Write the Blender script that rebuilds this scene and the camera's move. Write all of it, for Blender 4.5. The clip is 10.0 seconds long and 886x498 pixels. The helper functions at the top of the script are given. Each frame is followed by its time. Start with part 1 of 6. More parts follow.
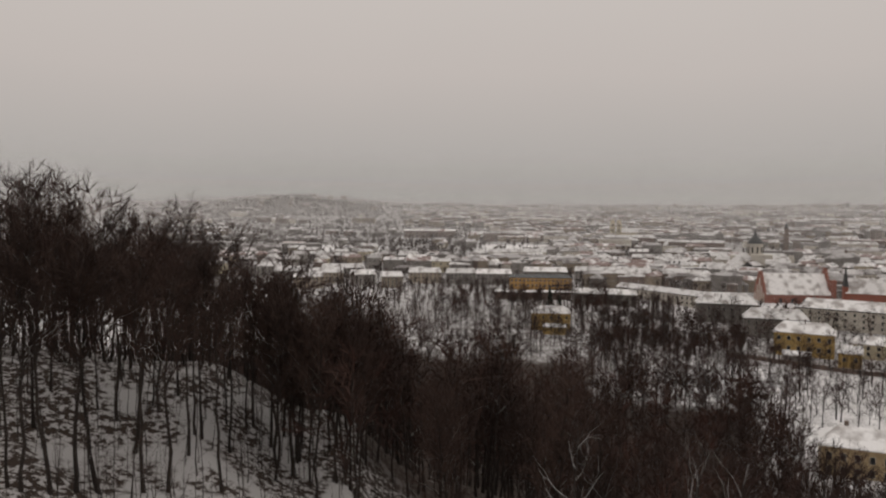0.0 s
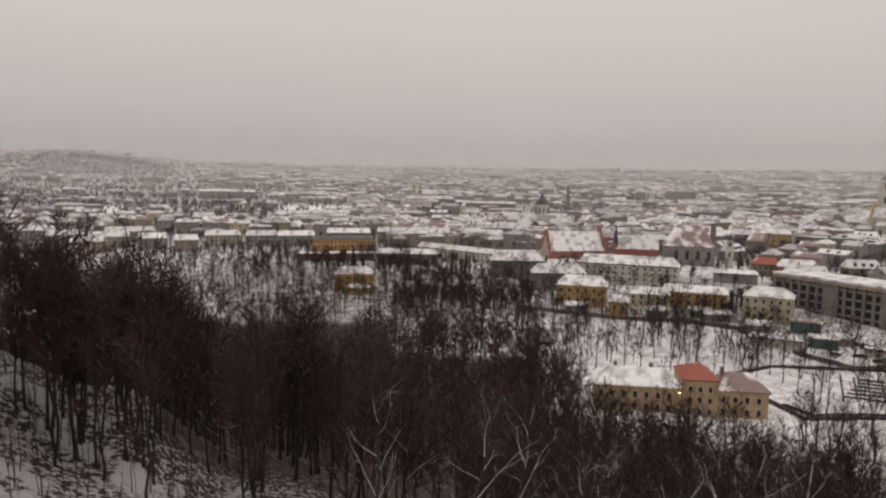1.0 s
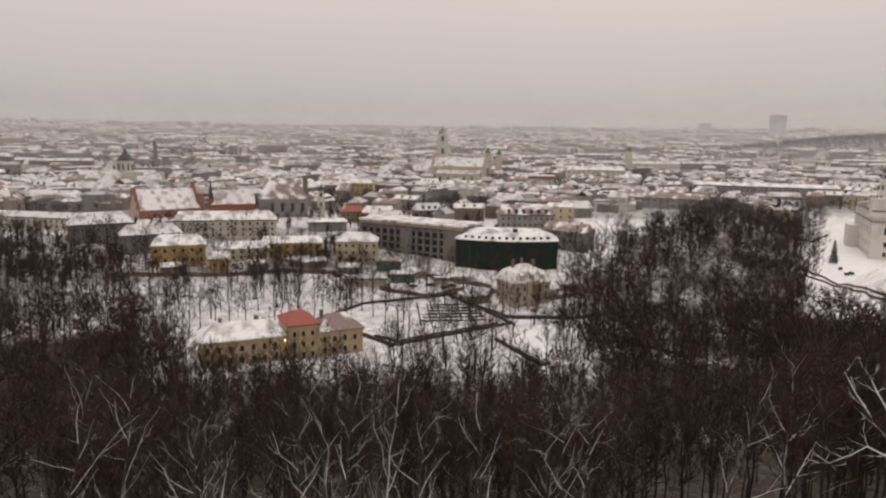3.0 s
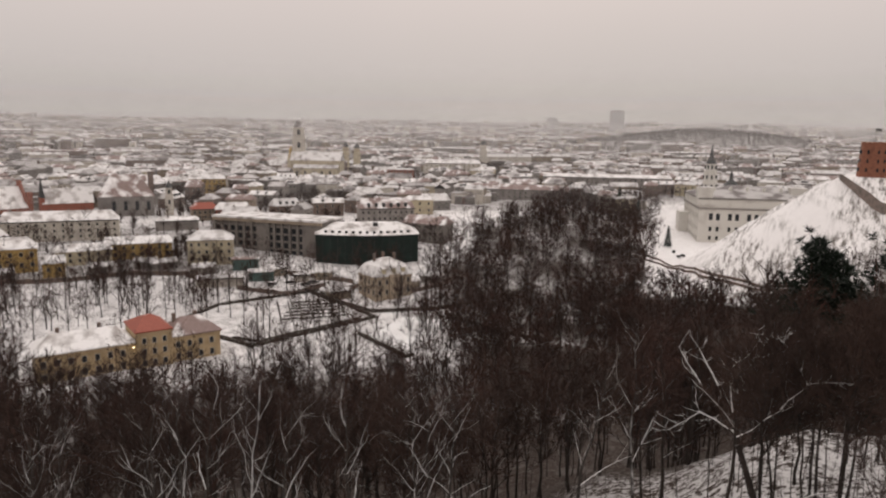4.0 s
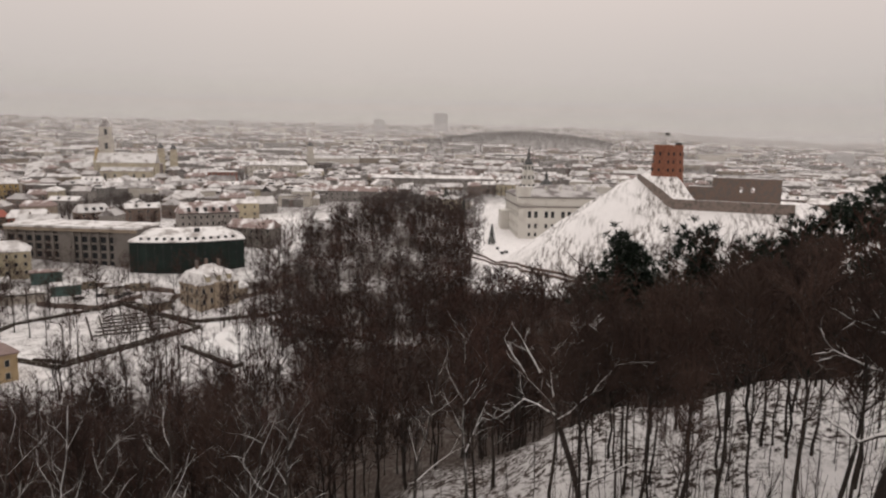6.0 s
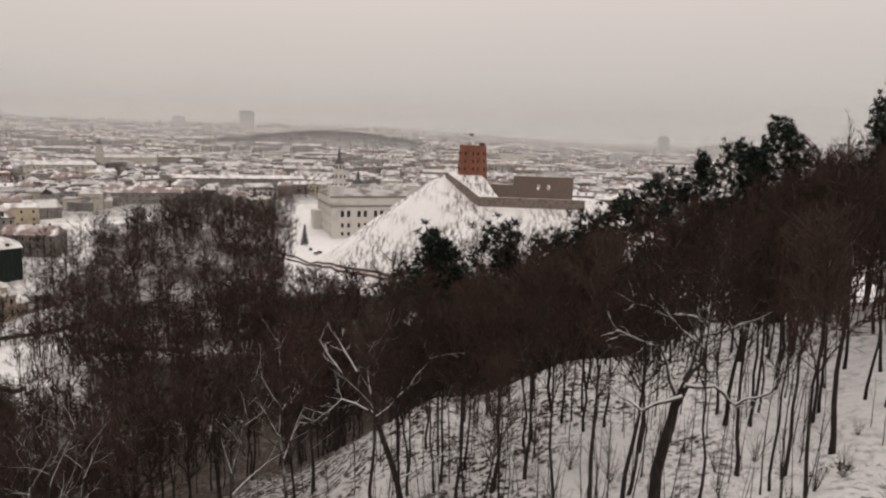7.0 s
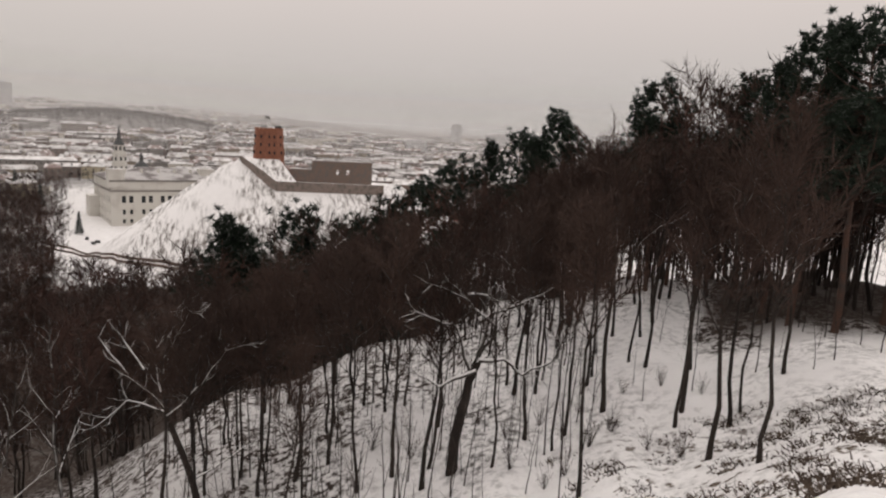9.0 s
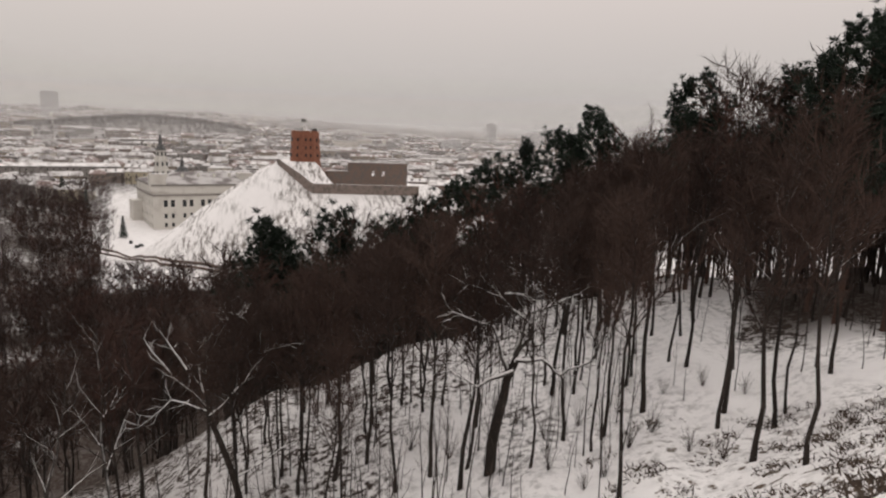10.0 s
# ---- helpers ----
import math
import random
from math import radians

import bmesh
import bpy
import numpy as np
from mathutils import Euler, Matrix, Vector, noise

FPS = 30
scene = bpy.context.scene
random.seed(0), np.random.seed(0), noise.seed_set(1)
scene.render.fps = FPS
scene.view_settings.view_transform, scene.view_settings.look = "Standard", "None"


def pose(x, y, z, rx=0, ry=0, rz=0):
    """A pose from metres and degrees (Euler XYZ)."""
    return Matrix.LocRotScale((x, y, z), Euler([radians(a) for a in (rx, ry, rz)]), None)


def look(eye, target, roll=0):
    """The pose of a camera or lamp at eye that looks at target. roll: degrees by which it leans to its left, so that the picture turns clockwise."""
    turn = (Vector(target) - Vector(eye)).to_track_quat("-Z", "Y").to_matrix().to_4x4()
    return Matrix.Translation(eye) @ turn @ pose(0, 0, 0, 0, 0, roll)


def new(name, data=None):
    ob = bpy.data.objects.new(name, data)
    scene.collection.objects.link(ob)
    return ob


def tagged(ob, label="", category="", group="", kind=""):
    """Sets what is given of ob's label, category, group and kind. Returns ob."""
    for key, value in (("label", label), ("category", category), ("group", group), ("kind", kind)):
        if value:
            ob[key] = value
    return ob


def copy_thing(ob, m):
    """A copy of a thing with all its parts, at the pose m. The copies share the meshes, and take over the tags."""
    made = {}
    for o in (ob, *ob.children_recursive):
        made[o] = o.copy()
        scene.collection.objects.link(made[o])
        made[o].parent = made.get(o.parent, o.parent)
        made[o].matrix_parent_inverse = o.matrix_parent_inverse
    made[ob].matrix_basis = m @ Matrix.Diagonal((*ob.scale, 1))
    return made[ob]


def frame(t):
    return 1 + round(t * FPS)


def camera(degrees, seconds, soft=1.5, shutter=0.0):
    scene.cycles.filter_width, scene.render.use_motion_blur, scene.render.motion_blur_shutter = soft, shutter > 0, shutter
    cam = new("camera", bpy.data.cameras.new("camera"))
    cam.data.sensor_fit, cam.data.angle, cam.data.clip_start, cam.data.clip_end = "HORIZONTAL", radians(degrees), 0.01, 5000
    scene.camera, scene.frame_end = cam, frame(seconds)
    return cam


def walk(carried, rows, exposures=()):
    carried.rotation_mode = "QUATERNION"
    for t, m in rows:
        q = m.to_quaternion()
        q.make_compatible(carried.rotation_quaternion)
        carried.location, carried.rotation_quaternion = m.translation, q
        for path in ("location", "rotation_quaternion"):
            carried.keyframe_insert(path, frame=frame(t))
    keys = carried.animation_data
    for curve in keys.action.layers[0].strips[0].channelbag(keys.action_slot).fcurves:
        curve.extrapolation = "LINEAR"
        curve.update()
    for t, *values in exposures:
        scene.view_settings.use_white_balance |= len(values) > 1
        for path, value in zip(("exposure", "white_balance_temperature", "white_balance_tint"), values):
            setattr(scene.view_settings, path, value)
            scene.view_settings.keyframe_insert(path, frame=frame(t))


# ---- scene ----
EXPOSURES = [(0.0, -0.36, 6380, 6), (1.0, -0.14, 6450, 9), (2.0, -0.06, 6500, 10), (3.5, 0.0, 6500, 10), (6.0, 0.0, 6500, 9), (10.0, 0.0, 6400, 8)]
# camera: held at arm's length by somebody who turns on the spot, 70 m above the valley
cam = camera(65.1, 10.0, soft=2.2)
EYE_Z, ARM = 70.0, 0.35
ROWS = [  # seconds, heading to the right, pitch, lean (degrees)
    (0.0, -0.00, -2.57, -0.35),
    (0.5, 5.17, -4.00, -0.68),
    (1.0, 16.18, -5.61, -0.86),
    (1.5, 27.91, -6.81, -1.19),
    (2.0, 37.10, -7.69, -0.98),
    (3.5, 53.99, -9.19, -0.70),
    (4.0, 60.30, -9.27, -0.73),
    (4.5, 66.06, -9.25, -0.97),
    (5.0, 69.63, -9.17, -1.42),
    (6.5, 80.18, -8.76, -0.98),
    (7.0, 89.80, -8.64, -1.50),
    (7.5, 97.86, -8.86, -2.41),
    (8.0, 102.62, -8.65, -3.24),
    (8.5, 106.24, -8.95, -3.33),
    (9.0, 106.38, -9.23, -2.95),
    (9.5, 105.62, -9.37, -2.56),
    (10.0, 103.40, -9.35, -1.88),
]
walk(cam, [(t, pose(ARM * math.sin(radians(a)), ARM * math.cos(radians(a)), EYE_Z, 0, 0, -a)
            @ pose(0, 0, 0, 90 + p, 0, 0) @ pose(0, 0, 0, 0, 0, -r)) for t, a, p, r in ROWS],
     exposures=EXPOSURES)

# ---------------------------------------------------------------- sky and light
world = bpy.data.worlds.new("overcast_sky")
scene.world = world
world.use_nodes = True
wt = world.node_tree
wt.nodes.clear()
wout = wt.nodes.new("ShaderNodeOutputWorld")
bg_sky, bg_cloud, wmix = wt.nodes.new("ShaderNodeBackground"), wt.nodes.new("ShaderNodeBackground"), wt.nodes.new("ShaderNodeAddShader")
sky = wt.nodes.new("ShaderNodeTexSky")
sky.sky_type, sky.sun_disc = "NISHITA", False
sky.sun_elevation, sky.sun_rotation = radians(22), radians(70)
bg_sky.inputs["Strength"].default_value = 0.001
wt.links.new(sky.outputs[0], bg_sky.inputs["Color"])
# the cloud deck: brighter overhead, a darker mist at the horizon
wco, wsep, wramp = wt.nodes.new("ShaderNodeTexCoord"), wt.nodes.new("ShaderNodeSeparateXYZ"), wt.nodes.new("ShaderNodeValToRGB")
wnoise, wadd = wt.nodes.new("ShaderNodeTexNoise"), wt.nodes.new("ShaderNodeMath")
wnoise.inputs["Scale"].default_value, wnoise.inputs["Detail"].default_value = 2.2, 3
wadd.operation = "MULTIPLY_ADD"
wadd.inputs[1].default_value = 0.05
wt.links.new(wco.outputs["Generated"], wsep.inputs[0])
wt.links.new(wco.outputs["Generated"], wnoise.inputs["Vector"])
wt.links.new(wnoise.outputs[0], wadd.inputs[0])
wt.links.new(wsep.outputs["Z"], wadd.inputs[2])
wt.links.new(wadd.outputs[0], wramp.inputs[0])
stops = [(0.0, (0.40, 0.375, 0.36)), (0.045, (0.45, 0.415, 0.395)), (0.11, (0.565, 0.51, 0.485)), (0.22, (0.685, 0.60, 0.565)), (0.38, (0.76, 0.675, 0.635)), (0.6, (1.02, 0.94, 0.90)), (1.0, (1.22, 1.13, 1.09))]
els = wramp.color_ramp.elements
while len(els) < len(stops):
    els.new(0.5)
for e, (p, c) in zip(els, stops):
    e.position, e.color = p, (*c, 1)
wt.links.new(wramp.outputs[0], bg_cloud.inputs["Color"])
wt.links.new(bg_sky.outputs[0], wmix.inputs[0])
wt.links.new(bg_cloud.outputs[0], wmix.inputs[1])
wt.links.new(wmix.outputs[0], wout.inputs["Surface"])
sun_data = bpy.data.lights.new("sun", "SUN")
sun_data.energy, sun_data.angle, sun_data.color = 0.5, radians(40), (1.0, 0.95, 0.9)
sun = new("sun", sun_data)
sun.matrix_world = look((300, 100, 500), (0, 0, 0))

# ---------------------------------------------------------------- materials
def material(name, color, rough=0.85, scale=1.0, vary=0.25, second=None, amount=0.4, bump=0.2, snow=0.0, snow_from=0.55, rand=0.0, coords="Object"):
    """Two scales of noise on a base colour; second: a stain colour in patches; snow: how much lies on what faces up."""
    m = bpy.data.materials.new(name)
    m.use_nodes = True
    t = m.node_tree
    b = t.nodes["Principled BSDF"]
    b.inputs["Roughness"].default_value = rough
    b.inputs["Specular IOR Level"].default_value = 0.25
    co = t.nodes.new("ShaderNodeTexCoord")
    src = co.outputs[coords]
    fine, broad = t.nodes.new("ShaderNodeTexNoise"), t.nodes.new("ShaderNodeTexNoise")
    fine.inputs["Scale"].default_value, fine.inputs["Detail"].default_value = 6.0 / scale, 4
    broad.inputs["Scale"].default_value, broad.inputs["Detail"].default_value = 0.7 / scale, 3
    for n in (fine, broad):
        t.links.new(src, n.inputs["Vector"])
    dark, light = [max(0, c * (1 - vary)) for c in color], [min(1, c * (1 + vary)) for c in color]
    ramp = t.nodes.new("ShaderNodeMix")
    ramp.data_type = "RGBA"
    ramp.inputs["A"].default_value, ramp.inputs["B"].default_value = (*dark, 1), (*light, 1)
    t.links.new(fine.outputs[0], ramp.inputs["Factor"])
    col = ramp.outputs["Result"]
    if second:
        mp, mx = t.nodes.new("ShaderNodeMapRange"), t.nodes.new("ShaderNodeMix")
        mp.inputs["From Min"].default_value, mp.inputs["From Max"].default_value = 0.62 - 0.3 * amount, 0.78 - 0.3 * amount
        mx.data_type = "RGBA"
        mx.inputs["B"].default_value = (*second, 1)
        t.links.new(broad.outputs[0], mp.inputs["Value"])
        t.links.new(mp.outputs[0], mx.inputs["Factor"])
        t.links.new(col, mx.inputs["A"])
        col = mx.outputs["Result"]
    if rand:
        oi, hs, mr = t.nodes.new("ShaderNodeObjectInfo"), t.nodes.new("ShaderNodeHueSaturation"), t.nodes.new("ShaderNodeMapRange")
        mr.inputs["To Min"].default_value, mr.inputs["To Max"].default_value = 1 - rand, 1 + rand
        t.links.new(oi.outputs["Random"], mr.inputs["Value"])
        t.links.new(mr.outputs[0], hs.inputs["Value"])
        t.links.new(col, hs.inputs["Color"])
        col = hs.outputs[0]
    if snow:
        geo, sep, mr, mx, bm = (t.nodes.new("ShaderNodeNewGeometry"), t.nodes.new("ShaderNodeSeparateXYZ"), t.nodes.new("ShaderNodeMapRange"),
                                t.nodes.new("ShaderNodeMix"), t.nodes.new("ShaderNodeMath"))
        t.links.new(geo.outputs["Normal"], sep.inputs[0])
        bm.operation = "MULTIPLY_ADD"
        bm.inputs[1].default_value = 0.5
        t.links.new(broad.outputs[0], bm.inputs[0])
        t.links.new(sep.outputs["Z"], bm.inputs[2])
        mr.inputs["From Min"].default_value, mr.inputs["From Max"].default_value = snow_from + 0.2, snow_from + 0.4
        mr.inputs["To Max"].default_value = snow
        t.links.new(bm.outputs[0], mr.inputs["Value"])
        t.links.new(mr.outputs[0], mx.inputs["Factor"])
        mx.data_type = "RGBA"
        mx.inputs["B"].default_value = (0.78, 0.76, 0.75, 1)
        t.links.new(col, mx.inputs["A"])
        col = mx.outputs["Result"]
    t.links.new(col, b.inputs["Base Color"])
    if bump:
        bp = t.nodes.new("ShaderNodeBump")
        bp.inputs["Strength"].default_value, bp.inputs["Distance"].default_value = bump, 0.05 * scale
        t.links.new(fine.outputs[0], bp.inputs["Height"])
        t.links.new(bp.outputs[0], b.inputs["Normal"])
    return m


SNOW = (0.80, 0.77, 0.76)
M_bark = material("dark_bark", (0.026, 0.020, 0.017), 0.95, 0.5, 0.4, (0.05, 0.04, 0.034), 0.35, snow=0.5, snow_from=0.58, rand=0.3)
M_twig = material("brown_twigs", (0.042, 0.0255, 0.020), 0.95, 0.6, 0.4, rand=0.4, bump=0)
M_wood = material("wood_twigs", (0.037, 0.0225, 0.018), 0.95, 7, 0.3, (0.066, 0.033, 0.0255), 0.45, bump=0)
M_birch = material("snowed_bark", (0.05, 0.043, 0.038), 0.9, 0.6, 0.4, (0.04, 0.033, 0.028), 0.5, snow=0.95, snow_from=0.22)
M_snowtwig = material("snowed_twigs", (0.04, 0.03, 0.025), 0.95, 0.6, 0.4, bump=0, snow=0.42, snow_from=0.35)
M_pinebark = material("pine_bark", (0.075, 0.042, 0.031), 0.95, 0.6, 0.4, (0.05, 0.04, 0.035), 0.5)
M_needle = material("pine_needles", (0.013, 0.021, 0.013), 0.8, 1.0, 0.5, rand=0.2, bump=0, snow=0.10, snow_from=0.75)
M_snowroof = material("snowy_roof", (0.70, 0.675, 0.665), 0.9, 4, 0.1, (0.33, 0.30, 0.285), 0.46, rand=0.16)
M_thinsnow = material("thin_snow_on_tin", (0.46, 0.435, 0.425), 0.85, 7, 0.2, (0.16, 0.14, 0.135), 0.6, rand=0.2)
M_redroof = material("red_metal_roof", (0.27, 0.075, 0.05), 0.6, 5, 0.2, SNOW, 0.15)
M_oldroof = material("half_snowed_tin_roof", (0.23, 0.165, 0.15), 0.7, 5, 0.3, SNOW, 0.5)
M_cream = material("cream_plaster", (0.46, 0.40, 0.285), 0.9, 4, 0.1, (0.34, 0.29, 0.22), 0.35)
M_manor = material("manor_ochre_plaster", (0.42, 0.315, 0.19), 0.9, 4, 0.1, (0.30, 0.22, 0.13), 0.4)
M_sand = material("sand_plaster", (0.40, 0.325, 0.245), 0.9, 4, 0.1, (0.30, 0.245, 0.19), 0.4)
M_yellow = material("ochre_plaster", (0.37, 0.25, 0.095), 0.9, 4, 0.1, (0.27, 0.19, 0.09), 0.35)
M_orange = material("orange_plaster", (0.42, 0.235, 0.065), 0.9, 4, 0.1, (0.34, 0.19, 0.06), 0.3)
M_white = material("white_plaster", (0.52, 0.48, 0.42), 0.9, 5, 0.07, (0.41, 0.37, 0.33), 0.3)
M_palace = material("pale_palace_plaster", (0.60, 0.575, 0.53), 0.9, 5, 0.06, (0.50, 0.47, 0.43), 0.3)
M_grey = material("grey_plaster", (0.23, 0.21, 0.195), 0.9, 4, 0.12, (0.16, 0.145, 0.135), 0.4, rand=0.25)
M_beige = material("beige_plaster", (0.29, 0.235, 0.18), 0.9, 4, 0.12, (0.21, 0.175, 0.14), 0.4, rand=0.3)
M_brick = material("red_brick", (0.24, 0.095, 0.07), 0.95, 0.9, 0.35, (0.24, 0.10, 0.07), 0.4)
M_ruin = material("old_brick_and_stone", (0.17, 0.125, 0.105), 0.95, 1.2, 0.4, (0.14, 0.12, 0.11), 0.5)
M_towerbrick = material("orange_brick", (0.255, 0.11, 0.07), 0.95, 0.9, 0.3, (0.20, 0.085, 0.058), 0.4)
M_glass = material("dark_window", (0.03, 0.032, 0.035), 0.25, 3, 0.2, bump=0)
M_dark = material("dark_metal", (0.05, 0.05, 0.05), 0.5, 2, 0.2, bump=0)
M_green = material("green_netting", (0.016, 0.024, 0.021), 0.8, 3, 0.3, (0.020, 0.034, 0.029), 0.4)
M_teal = material("teal_sheet", (0.075, 0.12, 0.11), 0.6, 3, 0.15)
M_concrete = material("raw_concrete", (0.19, 0.17, 0.155), 0.95, 3, 0.15, (0.14, 0.125, 0.115), 0.4)
M_asphalt = material("wet_asphalt", (0.07, 0.066, 0.062), 0.6, 2, 0.3, (0.35, 0.33, 0.32), 0.25)
M_hedge = material("clipped_hedge", (0.045, 0.036, 0.028), 0.95, 0.6, 0.5, (0.5, 0.48, 0.47), 0.12)

# ---------------------------------------------------------------- the lie of the land
def smooth(a, b, v):
    t = np.clip((v - a) / (b - a), 0, 1)
    return t * t * (3 - 2 * t)


# the wooded hill under the viewer: height by bearing (rows) and distance (columns)
HILL_R = np.array([0, 8, 20, 35, 55, 80, 110, 160, 230])
HILL_A = np.array([-180, -60, -33, -20, -10, 0, 25, 60, 76, 91, 103, 114, 124, 140, 180])
HILL_Z = np.array([
    [68.3, 68, 68, 68, 68, 67, 65, 60, 50],
    [68.3, 66, 62, 58, 56, 56, 54, 40, 20],
    [68.3, 66, 59, 53, 53, 57, 48, 30, 8],
    [68.3, 65, 58, 51, 50, 54, 42, 20, 5],
    [68.3, 64, 57, 49, 46, 48, 36, 14, 1],
    [68.3, 64, 56, 46, 41, 38, 26, 8, 0],
    [68.3, 64, 55, 44, 34, 23, 11, 2, 0],
    [68.3, 64, 55, 44, 33, 21, 9, 0, 0],
    [68.3, 62.5, 54, 46, 40, 31, 14, 2, 0],
    [68.3, 62, 53, 47.5, 47, 39, 22, 6, 0],
    [68.3, 62, 53.5, 49.5, 50.5, 46, 30, 10, 0],
    [68.3, 62.5, 55, 52, 53, 52, 38, 14, 2],
    [68.3, 63.5, 58, 54.5, 56, 56, 46, 22, 8],
    [68.3, 66.5, 62, 58.5, 58.5, 57, 52, 34, 20],
    [68.3, 68, 68, 68, 68, 67, 65, 60, 50]])
TOWN_R = np.array([0, 290, 420, 690, 1000, 1500, 2000, 3000, 4500])
TOWN_Z = np.array([0, 0, 12, 20, 26, 35, 48, 82, 160])
TIP, BEND, WALL_END, BACK_R, BACK_L = (374, 1), (347, -16), (339, -67), (402, -92), (412, -2)
CASTLE = [TIP, BEND, WALL_END, BACK_R, BACK_L]


def castle_hill(x, y):
    """Height of the castle hill: a sloping top inside CASTLE, steep sides outside."""
    x, y = np.asarray(x, float), np.asarray(y, float)
    best, inside = np.full(x.shape, 1e9), np.zeros(x.shape, bool)
    ex, ey = np.zeros(x.shape), np.zeros(x.shape)
    for (ax, ay), (bx, by) in zip(CASTLE, CASTLE[1:] + CASTLE[:1]):
        k = np.clip(((x - ax) * (bx - ax) + (y - ay) * (by - ay)) / ((bx - ax) ** 2 + (by - ay) ** 2), 0, 1)
        px, py = ax + k * (bx - ax), ay + k * (by - ay)
        d = np.hypot(x - px, y - py)
        near = d < best
        best, ex, ey = np.where(near, d, best), np.where(near, px, ex), np.where(near, py, ey)
        cross = ((ay > y) != (by > y)) & (x < (bx - ax) * (y - ay) / (by - ay + 1e-9) + ax)
        inside ^= cross

    def top(px, py):
        cap = np.interp(py, [-90, -60, -27, -19, 0], [40.5, 41.5, 42.5, 53.5, 53.5])
        return np.minimum(cap, 40.8 + np.maximum(0, px - 349) * 0.5)
    gully = 1.6 * np.sin((ex - ey) * 0.31 + best * 0.03) + 1.1 * np.sin((ex - 1.7 * ey) * 0.83 + 1)
    side = top(ex, ey) - 0.70 * best + gully * smooth(2, 14, best) * smooth(75, 30, best)
    return np.where(inside, top(x, y), side)


def land(x, y):
    x, y = np.asarray(x, float), np.asarray(y, float)
    r, a = np.hypot(x, y), np.degrees(np.arctan2(x, y))
    i = np.clip(np.searchsorted(HILL_A, a) - 1, 0, len(HILL_A) - 2)
    k = smooth(0, 1, (a - HILL_A[i]) / (HILL_A[i + 1] - HILL_A[i]))
    j = np.clip(np.searchsorted(HILL_R, r) - 1, 0, len(HILL_R) - 2)
    q = (r - HILL_R[j]) / (HILL_R[j + 1] - HILL_R[j])

    def col(jj):
        jj = np.clip(jj, 0, len(HILL_R) - 1)
        return HILL_Z[i, jj] * (1 - k) + HILL_Z[i + 1, jj] * k
    p0, p1, p2, p3 = col(j - 1), col(j), col(j + 1), col(j + 2)
    q = np.clip(q, 0, 1)
    hill = 0.5 * (2 * p1 + (p2 - p0) * q + (2 * p0 - 5 * p1 + 4 * p2 - p3) * q * q + (3 * p1 - p0 - 3 * p2 + p3) * q ** 3)
    hill = np.where(r > 230, p2 * np.exp(-(r - 230) / 90), hill)
    town = np.interp(r, TOWN_R, TOWN_Z)
    # the river plain beyond the castle is lower, a far wooded hill stands to the south
    town = town * (1 - 0.45 * smooth(84, 104, a) * smooth(400, 1500, r)) - 7 * smooth(70, 80, a) * smooth(330, 400, r) * smooth(640, 540, r)
    town = town + 54 * np.exp(-((a + 12) / 6.5) ** 2) * smooth(2200, 3300, r)
    town = town + 42 * np.exp(-((a - 80.5) / 8.0) ** 2) * np.exp(-((r - 1960) / 210) ** 2)
    bumps = 0.5 * np.sin(x * 0.21 + 2 * np.sin(y * 0.13)) * np.sin(y * 0.19 + 1.3) + 0.22 * np.sin(x * 0.9 + y * 0.4) * np.sin(y * 0.8 - x * 0.3)
    base = np.maximum(hill, town) + bumps * smooth(3, 20, r) * np.where(r < 200, 1.0, 0.25) * smooth(4000, 500, r)
    return np.maximum(base, castle_hill(x, y))


def z_at(x, y):
    return float(land(np.array([x]), np.array([y]))[0])


def mesh_object(name, verts, faces, mat, smooth_shade=False):
    me = bpy.data.meshes.new(name)
    me.from_pydata([tuple(map(float, v)) for v in verts], [], [tuple(int(i) for i in f) for f in faces])
    me.materials.append(mat)
    if smooth_shade:
        me.polygons.foreach_set("use_smooth", [True] * len(me.polygons))
    me.update()
    return new(name, me)


